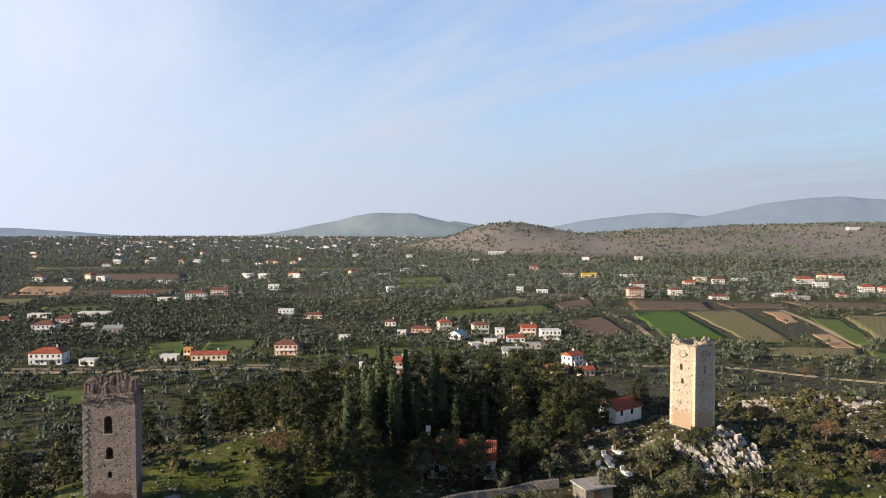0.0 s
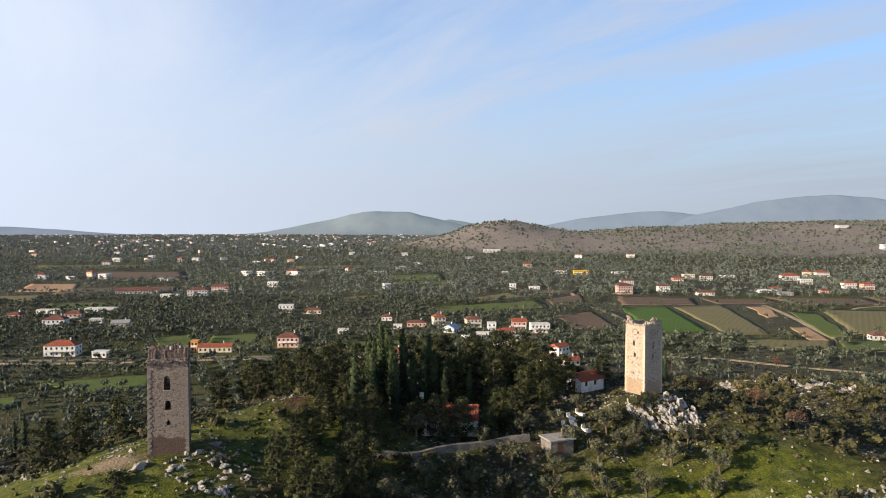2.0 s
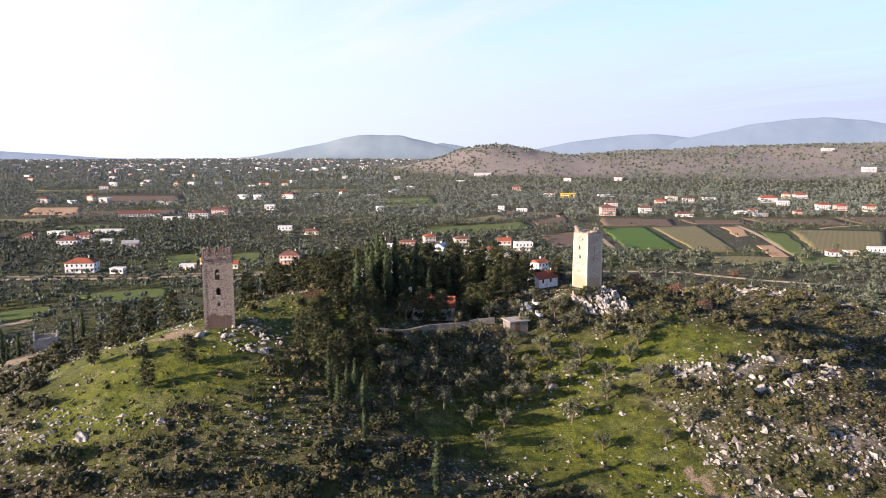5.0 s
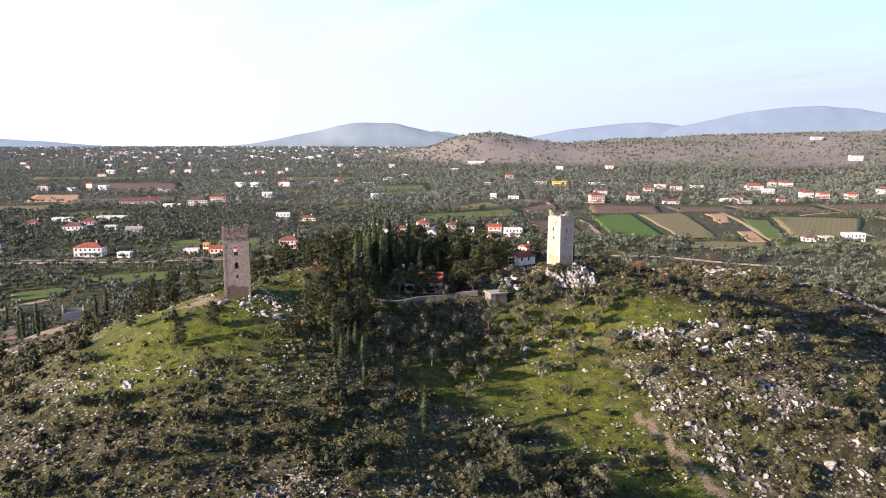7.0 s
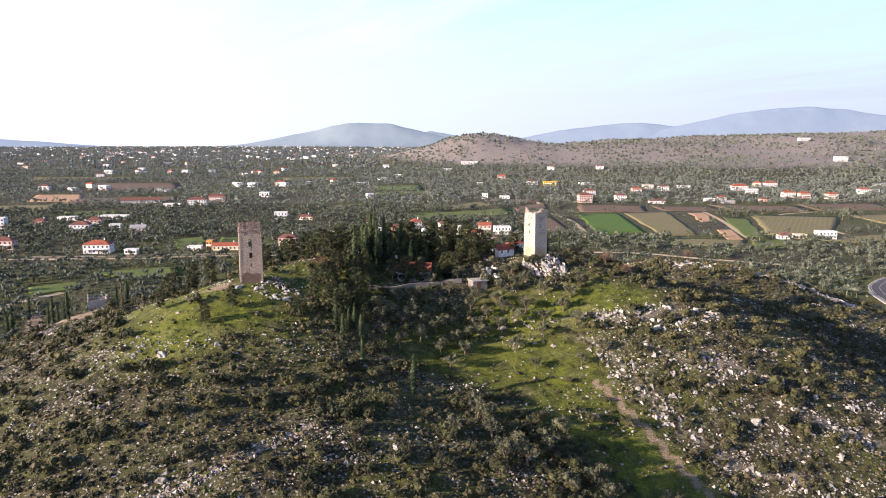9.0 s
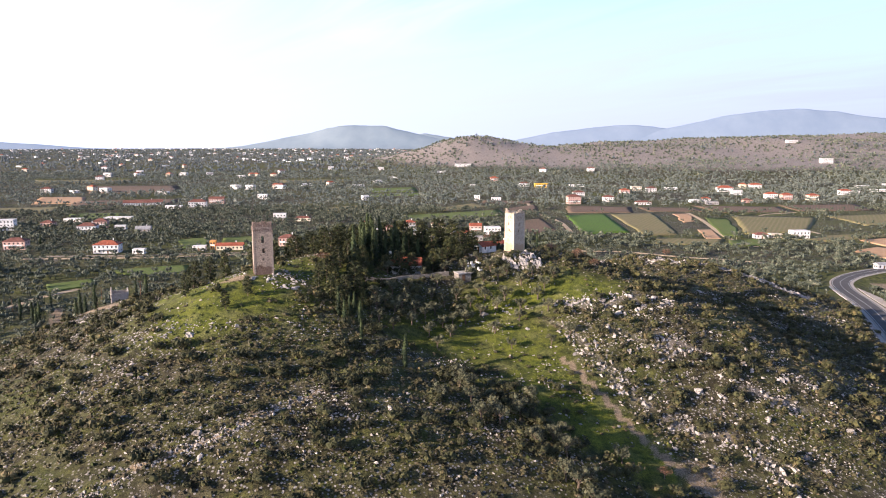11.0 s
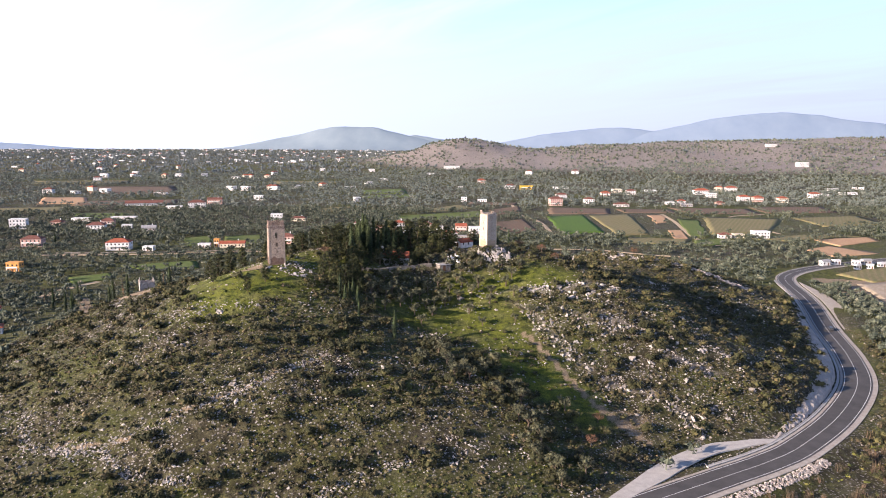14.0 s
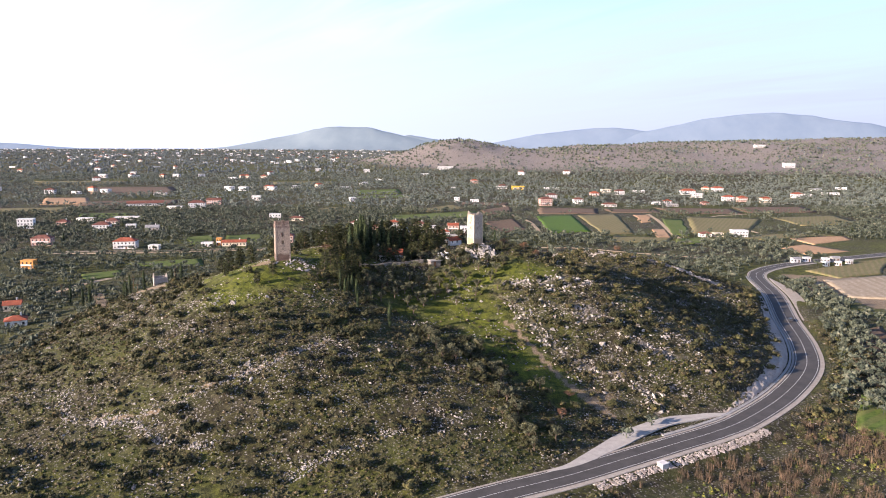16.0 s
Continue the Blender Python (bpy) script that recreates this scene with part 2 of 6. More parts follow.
def build_ground_material():
    m, n, b = material("turf and scrub ground", 0.95)
    cover = n("ShaderNodeSeparateColor", {0: n("ShaderNodeAttribute", attribute_name="cover").outputs["Color"]})
    grass, soil, rock = cover.outputs[0], cover.outputs[1], cover.outputs[2]
    co = n("ShaderNodeTexCoord").outputs["Object"]
    n1, n2, n3 = noise_of(n, 0.035, 6, 0.65, vec=co), noise_of(n, 0.45, 6, 0.7, vec=co), noise_of(n, 3.0, 4, 0.7, vec=co)
    g = mixc(n, ramp(n, n2, (0.35, (0, 0, 0)), (0.68, (1, 1, 1))), (0.050, 0.074, 0.009), (0.215, 0.232, 0.024))
    g = mixc(n, ramp(n, n1, (0.5, (0, 0, 0)), (0.75, (0.6,) * 3)), g, (0.20, 0.19, 0.06))
    s = mixc(n, ramp(n, n2, (0.36, (0, 0, 0)), (0.66, (1, 1, 1))), (0.024, 0.022, 0.011), (0.094, 0.083, 0.044))
    s = mixc(n, ramp(n, n1, (0.48, (0, 0, 0)), (0.66, (0.85,) * 3)), s, (0.060, 0.072, 0.018))
    mix1 = mixc(n, maths(n, "MULTIPLY_ADD", maths(n, "SUBTRACT", n2, 0.5), 1.2, grass), s, g)
    e = mixc(n, n2, (0.23, 0.17, 0.10), (0.42, 0.33, 0.22))
    mix2 = mixc(n, ramp(n, maths(n, "MULTIPLY_ADD", maths(n, "SUBTRACT", n3, 0.5), 0.9, soil), (0.35, (0, 0, 0)), (0.6, (1, 1, 1))), mix1, e)
    cell = n("ShaderNodeTexVoronoi", {"Vector": co, "Scale": 0.16, "Randomness": 1.0}).outputs[0]
    speck = maths(n, "MULTIPLY", ramp(n, cell, (0.22, (1, 1, 1)), (0.5, (0, 0, 0))), rock)
    mix2 = mixc(n, ramp(n, rock, (0.4, (0,) * 3), (0.8, (0.9,) * 3)), mix2, mixc(n, n2, (0.22, 0.192, 0.172), (0.46, 0.405, 0.36)))
    mix3 = mixc(n, maths(n, "MULTIPLY", speck, ramp(n, n2, (0.4, (0.2,) * 3), (0.6, (1,) * 3))), mix2, (0.36, 0.30, 0.25))
    fleck = n("ShaderNodeTexVoronoi", {"Vector": co, "Scale": 1.1, "Randomness": 1.0}).outputs[0]
    stony = maths(n, "MULTIPLY", ramp(n, fleck, (0.20, (1, 1, 1)), (0.34, (0, 0, 0))), ramp(n, n1, (0.42, (1.0,) * 3), (0.66, (0.35,) * 3)))
    stony = maths(n, "MULTIPLY", stony, n("ShaderNodeMapRange", {0: grass, 1: 0.25, 2: 0.5, 3: 1.0, 4: 0.0}).outputs[0])
    mix3 = mixc(n, stony, mix3, (0.36, 0.335, 0.31))
    fine = mixc(n, 1.0, mix3, ramp(n, n3, (0.32, (0.34,) * 3), (0.70, (1.22,) * 3)), "MULTIPLY")
    put(b, Base_Color=fine, Normal=bump(n, maths(n, "MULTIPLY_ADD", n3, 0.5, n2), 0.9, 0.5))
    return m


def build_masonry(name, pale, mid, dark, base_tone, base_height, stone=2.6):
    """Rubble stonework with mortar, courses uneven, stained, with a band of older stone at the foot."""
    m, n, b = material(name, 0.92)
    co = n("ShaderNodeTexCoord").outputs["Object"]
    st = n("ShaderNodeMapping", {"Vector": co, "Scale": (1, 1, 1.5)}).outputs[0]
    wob = n("ShaderNodeMix", {0: 0.12}, data_type="VECTOR")
    n_col = n("ShaderNodeTexNoise", {"Vector": co, "Scale": 2.0, "Detail": 3.0}).outputs[1]
    wob.id_data.links.new(st, wob.inputs[4]), wob.id_data.links.new(n_col, wob.inputs[5])
    cell = n("ShaderNodeTexVoronoi", {"Vector": wob.outputs[1], "Scale": stone})
    edge = n("ShaderNodeTexVoronoi", {"Vector": wob.outputs[1], "Scale": stone}, feature="DISTANCE_TO_EDGE").outputs[0]
    tone = n("ShaderNodeSeparateColor", {0: cell.outputs["Color"]}).outputs[0]
    big, fine = noise_of(n, 0.35, 5, 0.6, vec=co), noise_of(n, 7.0, 4, 0.7, vec=co)
    c = ramp(n, tone, (0.0, dark), (0.35, mid), (1.0, pale))
    c = mixc(n, ramp(n, edge, (0.02, (0.5,) * 3), (0.08, (0,) * 3)), c, pale)
    c = mixc(n, ramp(n, big, (0.45, (0, 0, 0)), (0.7, (0.65,) * 3)), c, mid)
    z = n("ShaderNodeSeparateXYZ", {0: co}).outputs[2]
    foot = maths(n, "MULTIPLY_ADD", maths(n, "SUBTRACT", big, 0.5), 1.0, maths(n, "DIVIDE", z, base_height))
    c = mixc(n, ramp(n, foot, (0.90, (0.85,) * 3), (1.02, (0,) * 3)), c, base_tone)
    c = mixc(n, 1.0, c, ramp(n, fine, (0.3, (0.72,) * 3), (0.7, (1.2,) * 3)), "MULTIPLY")
    hgt = maths(n, "MULTIPLY_ADD", fine, 0.3, ramp(n, edge, (0.0, (0,) * 3), (0.15, (1,) * 3)))
    put(b, Base_Color=c, Normal=bump(n, hgt, 0.9, 0.08))
    return m


def build_rock(name, dark, mid, pale):
    m, n, b = material(name, 0.9)
    co = n("ShaderNodeTexCoord").outputs["Object"]
    a, f = noise_of(n, 0.5, 6, 0.65, vec=co), noise_of(n, 4.0, 5, 0.7, vec=co)
    r = n("ShaderNodeNewGeometry").outputs["Random Per Island"]
    v = maths(n, "MULTIPLY_ADD", r, 0.35, maths(n, "MULTIPLY_ADD", f, 0.5, maths(n, "MULTIPLY", a, 0.4)))
    c = ramp(n, v, (0.38, dark), (0.6, mid), (0.85, pale))
    put(b, Base_Color=c, Normal=bump(n, f, 0.8, 0.25))
    return m


def plain(name, c, rough=0.8, var=0.15):
    """Painted or cast surface with slight soiling."""
    m, n, b = material(name, rough)
    f = noise_of(n, 0.8, 5)
    lo = tuple(v * (1 - 2 * var) for v in c)
    put(b, Base_Color=mixc(n, ramp(n, f, (0.35, (0,) * 3), (0.6, (1,) * 3)), lo, c), Normal=bump(n, noise_of(n, 6.0), 0.2, 0.02))
    return m


def build_tiles(name, c, dark):
    """Clay roof: rows of half-round tiles running down the slope, weathered unevenly."""
    m, n, b = material(name, 0.85)
    co = n("ShaderNodeTexCoord").outputs["Object"]
    w = n("ShaderNodeTexWave", {"Vector": co, "Scale": 1.1, "Distortion": 0.4, "Detail": 1.0}).outputs[0]
    f, g = noise_of(n, 0.7, 5, vec=co), noise_of(n, 5.0, 3, vec=co)
    col = mixc(n, ramp(n, maths(n, "MULTIPLY_ADD", g, 0.6, maths(n, "MULTIPLY", f, 0.5)), (0.4, (0,) * 3), (0.7, (1,) * 3)), dark, c)
    put(b, Base_Color=col, Normal=bump(n, w, 0.7, 0.08))
    return m


GROUND = build_ground_material()
TOWER_GREY = build_masonry("grey-brown rubble masonry", (0.40, 0.325, 0.265), (0.335, 0.27, 0.22), (0.15, 0.115, 0.09), (0.125, 0.078, 0.060), 2.6, 4.2)
TOWER_BUFF = build_masonry("buff rubble masonry", (0.60, 0.51, 0.41), (0.52, 0.43, 0.335), (0.36, 0.275, 0.20), (0.44, 0.32, 0.21), 2.6, 3.8)
TOWER_BAND = build_masonry("dark brown rubble masonry", (0.29, 0.22, 0.18), (0.22, 0.16, 0.13), (0.11, 0.08, 0.065), (0.15, 0.10, 0.08), 0.1, 4.2)
RUIN_STONE = build_masonry("pale grey rubble", (0.52, 0.47, 0.42), (0.45, 0.40, 0.36), (0.30, 0.26, 0.23), (0.35, 0.3, 0.26), 0.3, 3.0)
STONE_WALL = build_masonry("dry stone", (0.28, 0.255, 0.225), (0.21, 0.19, 0.165), (0.12, 0.105, 0.09), (0.16, 0.14, 0.115), 0.4, 3.2)
QUOIN_GREY = mottled("dressed grey stone", (0.20, 0.16, 0.13), (0.34, 0.28, 0.23), 1.5)
QUOIN_BUFF = mottled("dressed buff stone", (0.40, 0.31, 0.21), (0.62, 0.52, 0.40), 1.5)
LIMESTONE = build_rock("grey limestone", (0.12, 0.108, 0.094), (0.30, 0.275, 0.245), (0.47, 0.435, 0.395))
CUT_ROCK = build_rock("freshly cut limestone", (0.20, 0.165, 0.14), (0.36, 0.32, 0.285), (0.50, 0.46, 0.42))
PINE = foliage("pine needles", (0.013, 0.020, 0.007), (0.048, 0.057, 0.018), (0.08, 0.082, 0.025))
CYPRESS = foliage("cypress leaves", (0.012, 0.024, 0.010), (0.040, 0.058, 0.022))
OLIVE = foliage("olive leaves", (0.045, 0.050, 0.027), (0.115, 0.122, 0.072), (0.16, 0.16, 0.105))
GROVE = foliage("grove leaves", (0.032, 0.043, 0.031), (0.094, 0.115, 0.084), (0.145, 0.158, 0.120))
# leaf tones go paler and bluer with distance: haze put into the colour
FAR_GROVE_HAZED = foliage("far grove leaves paled for haze", (0.070, 0.090, 0.082), (0.15, 0.18, 0.160), (0.19, 0.205, 0.18))
DISTANT_GROVE_HAZED = foliage("distant grove leaves blued for haze", (0.095, 0.122, 0.132), (0.17, 0.20, 0.205), (0.21, 0.22, 0.215))
SCRUB = foliage("scrub leaves", (0.022, 0.025, 0.010), (0.066, 0.070, 0.029), (0.100, 0.084, 0.045))
LOW_SCRUB = foliage("low thorny scrub", (0.032, 0.032, 0.015), (0.098, 0.092, 0.046), (0.135, 0.108, 0.066))
HERBS = foliage("green herbs", (0.040, 0.056, 0.012), (0.105, 0.125, 0.026), (0.15, 0.14, 0.045))
RUSSET = foliage("russet twigs", (0.10, 0.055, 0.035), (0.19, 0.105, 0.065))
REED = foliage("dry reed", (0.085, 0.062, 0.042), (0.19, 0.145, 0.10), (0.13, 0.088, 0.062))
BARK = mottled("bark", (0.06, 0.045, 0.032), (0.17, 0.13, 0.095), 2.0)
ASPHALT = mottled("worn asphalt", (0.055, 0.053, 0.052), (0.098, 0.094, 0.090), 0.25, 0.85, 0.3, 0.02, 14.0)
ROAD_PAINT = plain("road paint", (0.72, 0.72, 0.70), 0.7)
GRAVEL = mottled("pale gravel", (0.28, 0.25, 0.21), (0.46, 0.42, 0.37), 0.6, 0.95, 0.6, 0.05)
CONCRETE = mottled("concrete", (0.34, 0.32, 0.30), (0.52, 0.50, 0.46), 0.5, 0.9)
DIRT = mottled("trodden earth", (0.33, 0.25, 0.16), (0.52, 0.42, 0.28), 0.4, 0.95)


# ---------------------------------------------------------------- mesh helpers
def mesh_of(name, verts, tris, mat, smooth_faces=False):
    """A mesh from arrays of vertices and triangles."""
    me = bpy.data.meshes.new(name)
    v, f = np.asarray(verts, np.float32), np.asarray(tris, np.int32)
    me.vertices.add(len(v)), me.loops.add(f.size), me.polygons.add(len(f))
    me.vertices.foreach_set("co", v.ravel())
    me.loops.foreach_set("vertex_index", f.ravel())
    me.polygons.foreach_set("loop_start", np.arange(0, f.size, f.shape[1], dtype=np.int32))
    me.polygons.foreach_set("use_smooth", np.full(len(f), smooth_faces))
    me.update(calc_edges=True)
    if mat:
        me.materials.append(mat)
    return me


def part(name, bm, mat, parent=None, label=""):
    """Links a bmesh or a mesh as one mesh object, under a thing or a part."""
    if isinstance(bm, bmesh.types.BMesh):
        me = bpy.data.meshes.new(name)
        bmesh.ops.recalc_face_normals(bm, faces=bm.faces)
        bm.to_mesh(me), bm.free()
        me.materials.append(mat)
    else:
        me = bm
    ob = new(name, me)
    ob.parent = parent
    return tagged(ob, label)


def thing(name, m, label, category, group="", kind=""):
    ob = new(name)
    ob.matrix_world = m
    ob.empty_display_size = 0.5
    return tagged(ob, label, category, group, kind)


def box(bm, x0, y0, z0, x1, y1, z1, m=None):
    vs = [bm.verts.new((x, y, z)) for x in (x0, x1) for y in (y0, y1) for z in (z0, z1)]
    for f in ((0, 1, 3, 2), (4, 6, 7, 5), (0, 4, 5, 1), (2, 3, 7, 6), (0, 2, 6, 4), (1, 5, 7, 3)):
        bm.faces.new([vs[i] for i in f])
    if m is not None:
        bmesh.ops.transform(bm, matrix=m, verts=vs)
    return vs


def ico(level=1):
    bm = bmesh.new()
    bmesh.ops.create_icosphere(bm, subdivisions=level, radius=1)
    v, f = np.array([x.co[:] for x in bm.verts]), np.array([[x.index for x in p.verts] for p in bm.faces])
    bm.free()
    return v, f


ICO1, ICO2 = ico(1), ico(2)
OCTA = (np.array(((1, 0, 0), (0, 1, 0), (-1, 0, 0), (0, -1, 0), (0, 0, 1), (0, 0, -1)), float),
        np.array(((0, 1, 4), (1, 2, 4), (2, 3, 4), (3, 0, 4), (1, 0, 5), (2, 1, 5), (3, 2, 5), (0, 3, 5))))


def join(pieces):
    vs, fs, k = [], [], 0
    for v, f in pieces:
        vs.append(v), fs.append(f + k)
        k += len(v)
    return np.vstack(vs), np.vstack(fs)


def blob(r, centre, radii, jitter=0.25, base=ICO1):
    v, f = base
    return v * (1 + jitter * (r.random((len(v), 1)) * 2 - 1)) * np.asarray(radii) + np.asarray(centre), f


def leaves(r, centre, radii, count, size, inner=0.55):
    """Loose leaf sprays, one triangle each, through the shell of a clump."""
    d = r.normal(size=(count, 3))
    d /= np.linalg.norm(d, axis=1)[:, None]
    p = np.asarray(centre) + d * np.asarray(radii) * (inner + (1.12 - inner) * r.random((count, 1)) ** 0.5)
    a, b = r.normal(size=(count, 3)), r.normal(size=(count, 3))
    a *= size * (0.6 + 0.8 * r.random((count, 1))) / np.linalg.norm(a, axis=1)[:, None]
    b *= size * (0.6 + 0.8 * r.random((count, 1))) / np.linalg.norm(b, axis=1)[:, None]
    v = np.stack([p + a, p - 0.5 * a + b, p - 0.5 * a - b], 1).reshape(-1, 3)
    return v, np.arange(count * 3).reshape(-1, 3)


def limb(a, b, r0, r1, sides=6):
    a, b = np.asarray(a, float), np.asarray(b, float)
    d = (b - a) / np.linalg.norm(b - a)
    u = np.cross(d, (0.3, 0.9, 0.2))
    u /= np.linalg.norm(u)
    w = np.cross(d, u)
    t = np.arange(sides) * 2 * math.pi / sides
    ring = np.cos(t)[:, None] * u + np.sin(t)[:, None] * w
    v = np.vstack([a + ring * r0, b + ring * r1])
    f = []
    for i in range(sides):
        j = (i + 1) % sides
        f += [(i, j, sides + j), (i, sides + j, sides + i)]
    return v, np.array(f)


# each kind of plant gives its trunk and its crown, standing on the origin
def pine_tree(r, h=11.0, lean=0.6):
    trunk = [limb((0, 0, -0.4), (lean * 0.3, 0, h * 0.45), 0.28, 0.2), limb((lean * 0.3, 0, h * 0.45), (lean, 0.2, h * 0.9), 0.2, 0.06)]
    crown = []
    for i in range(24):
        t = 0.15 + 0.83 * i / 23
        reach = h * 0.27 * (1.12 - t) ** 0.6 * (0.65 + 0.6 * r.random()) * (0.6 if t < 0.3 else 1)
        a = i * 2.4 + r.random()
        c = np.array((lean * t + math.cos(a) * reach, math.sin(a) * reach, h * t))
        rad = np.array((1, 1, 0.62)) * h * (0.105 + 0.05 * r.random()) * (1.15 - 0.45 * t)
        trunk.append(limb((lean * t, 0, h * t - 0.6), c, 0.07, 0.03, 4))
        crown += [blob(r, c, rad * 0.62, 0.3), leaves(r, c, rad * 1.1, 84, 0.21, 0.4)]
    return join(trunk), join(crown)


def cypress_tree(r, h=11.0, w=1.0):
    trunk = limb((0, 0, -0.4), (0, 0, h * 0.6), 0.16, 0.06)
    crown = []
    for i in range(11):
        t = 0.06 + 0.9 * i / 10
        rad = w * (math.sin(math.pi * min(1, t * 0.8 + 0.16)) ** 0.7) * (0.85 + 0.3 * r.random())
        c = ((r.random() - 0.5) * 0.2, (r.random() - 0.5) * 0.2, h * t)
        crown += [blob(r, c, (rad * 0.75, rad * 0.75, h * 0.08), 0.2), leaves(r, c, (rad, rad, h * 0.085), 70, 0.18)]
    crown.append(leaves(r, (0, 0, h * 0.97), (w * 0.2, w * 0.2, h * 0.06), 20, 0.2))
    return trunk, join(crown)


def olive_tree(r, h=4.6):
    fork = (0.15, 0.1, h * 0.28)
    trunk = [limb((0, 0, -0.3), fork, 0.26, 0.2)]
    crown = []
    for i in range(9):
        a = i * 2.4 + r.random()
        reach = h * (0.12 + 0.27 * r.random())
        c = np.array((math.cos(a) * reach, math.sin(a) * reach, h * (0.48 + 0.38 * r.random())))
        rad = np.array((1, 1, 0.85)) * h * (0.14 + 0.06 * r.random())
        trunk.append(limb(fork, c, 0.09, 0.04, 4))
        crown += [blob(r, c, rad * 0.6, 0.35), leaves(r, c, rad * 1.12, 80, 0.16, 0.4)]
    return join(trunk), join(crown)


def bare_tree(r, h=5.0):
    tw = [limb((0, 0, -0.3), (0.1, 0, h * 0.35), 0.16, 0.12)]
    crown = []
    for i in range(14):
        a, e = i * 2.4, 0.5 + 0.9 * r.random()
        c = np.array((math.cos(a) * math.cos(e), math.sin(a) * math.cos(e), math.sin(e))) * h * 0.55 + (0, 0, h * 0.33)
        tw.append(limb((0.1, 0, h * 0.35), c, 0.07, 0.02, 4))
        crown.append(leaves(r, c * (0.9, 0.9, 0.95), np.full(3, h * 0.17), 40, 0.16, 0.1))
    return join(tw), join(crown)


def shrub(r, h=1.6):
    stems, crown = [], []
    for i in range(5):
        a, reach = i * 1.26 + r.random(), h * (0.12 + 0.36 * r.random())
        c = np.array((math.cos(a) * reach, math.sin(a) * reach, h * (0.36 + 0.24 * r.random())))
        rad = np.array((1, 1, 0.8)) * h * (0.30 + 0.1 * r.random())
        stems.append(limb((0, 0, -0.2), c, 0.05, 0.03, 4))
        crown += [blob(r, c, rad * 0.72, 0.3), leaves(r, c, rad * 1.1, 48, 0.12)]
    return join(stems), join(crown)


def bush(r, h=1.6):
    """A shrub of a few faces for the crowd on the slope: low clumps with loose sprays."""
    crown = []
    for i in range(4):
        a, reach = i * 1.57 + r.random(), h * (0.10 + 0.36 * r.random())
        c = np.array((math.cos(a) * reach, math.sin(a) * reach, h * (0.32 + 0.26 * r.random())))
        rad = np.array((1, 1, 0.8)) * h * (0.29 + 0.12 * r.random())
        crown += [blob(r, c, rad * 0.74, 0.32), leaves(r, c, rad * 1.12, 22, 0.19)]
    return join(crown)


def crag_stone(r, flat=0.7):
    """A small split stone with sharp edges."""
    v, f = OCTA
    return v * (1 + 0.5 * (r.random((len(v), 1)) * 2 - 1)) * (1.15, 0.75, flat) + r.normal(size=v.shape) * 0.12, f


def tuft(r, h=0.5):
    return join([blob(r, (0, 0, h * 0.25), (h * 0.8, h * 0.8, h * 0.55), 0.4, OCTA), leaves(r, (0, 0, h * 0.4), (h, h, h * 0.6), 6, 0.17)])


def grove_tree(r, h=4.5, sprays=16, clumps=3, spray=0.4):
    """A tree of a grove seen from some way off: trunk and crown in few faces."""
    bits = [limb((0, 0, -0.3), (0, 0, h * 0.4), 0.2, 0.14, 3)]
    for i in range(clumps):
        a = i * 2.1 + r.random()
        c = (math.cos(a) * h * 0.2, math.sin(a) * h * 0.2, h * (0.55 + 0.18 * r.random()))
        rad = np.array((1, 1, 0.85)) * h * (0.23 + 0.07 * r.random())
        bits.append(blob(r, c, rad * 0.78, 0.3, OCTA))
        bits.append(leaves(r, c, rad * 1.12, sprays, spray, 0.45))
    return join(bits)


def far_tree(r, h=4.5):
    return join([blob(r, (0, 0, h * 0.5), (h * 0.45, h * 0.45, h * 0.45), 0.35, OCTA), leaves(r, (0, 0, h * 0.52), (h * 0.5, h * 0.5, h * 0.46), 5, h * 0.2)])


def boulder(r, flat=0.7, level=ICO1):
    v, f = level
    v = v * (1 + 0.45 * (r.random((len(v), 1)) * 2 - 1)) * (1, 0.75, flat)
    return v, f


def strew(name, kinds, x, y, size, mat, label, category, sink=0.0, z=None, parent=None, tilt=0.0):
    """Many small plants or stones laid on the ground in one mesh."""
    x, y, size = np.asarray(x), np.asarray(y), np.asarray(size)
    z = ground_z(x, y) - sink * size if z is None else z
    pick, turn = rng.integers(0, len(kinds), len(x)), rng.random(len(x)) * 2 * math.pi
    vs, fs, k = [], [], 0
    for i, (v, f) in enumerate(kinds):
        w = np.nonzero(pick == i)[0]
        if not len(w):
            continue
        c, s = np.cos(turn[w])[:, None], np.sin(turn[w])[:, None]
        p = v[None] * size[w][:, None, None]
        px, py, pz = p[..., 0], p[..., 1], p[..., 2]
        if tilt:
            px, pz = px * math.cos(tilt) - pz * math.sin(tilt), px * math.sin(tilt) + pz * math.cos(tilt)
        q = np.stack([px * c - py * s + x[w][:, None], px * s + py * c + y[w][:, None], pz + z[w][:, None]], -1)
        vs.append(q.reshape(-1, 3))
        fs.append((f[None] + (np.arange(len(w)) * len(v))[:, None, None]).reshape(-1, 3) + k)
        k += len(w) * len(v)
    ob = new(name, mesh_of(name, np.vstack(vs), np.vstack(fs), mat))
    return tagged(ob, label, category, kind="stuff")


def scatter(count, x0, x1, y0, y1, keep):
    """Points over a rectangle, kept with the probability that keep(x, y) gives."""
    x, y = x0 + (x1 - x0) * rng.random(count), y0 + (y1 - y0) * rng.random(count)
    w = rng.random(count) < keep(x, y)
    return x[w], y[w]


def along(line, off0, off1, count):
    i = rng.integers(1, len(line) - 1, count)
    t = line[i + 1] - line[i - 1]
    t /= np.linalg.norm(t, axis=1)[:, None]
    o = off0 + (off1 - off0) * rng.random(count)
    p = line[i] + np.stack([-t[:, 1], t[:, 0]], 1) * o[:, None] + t * (rng.random((count, 1)) - 0.5) * 4
    return p[:, 0], p[:, 1]


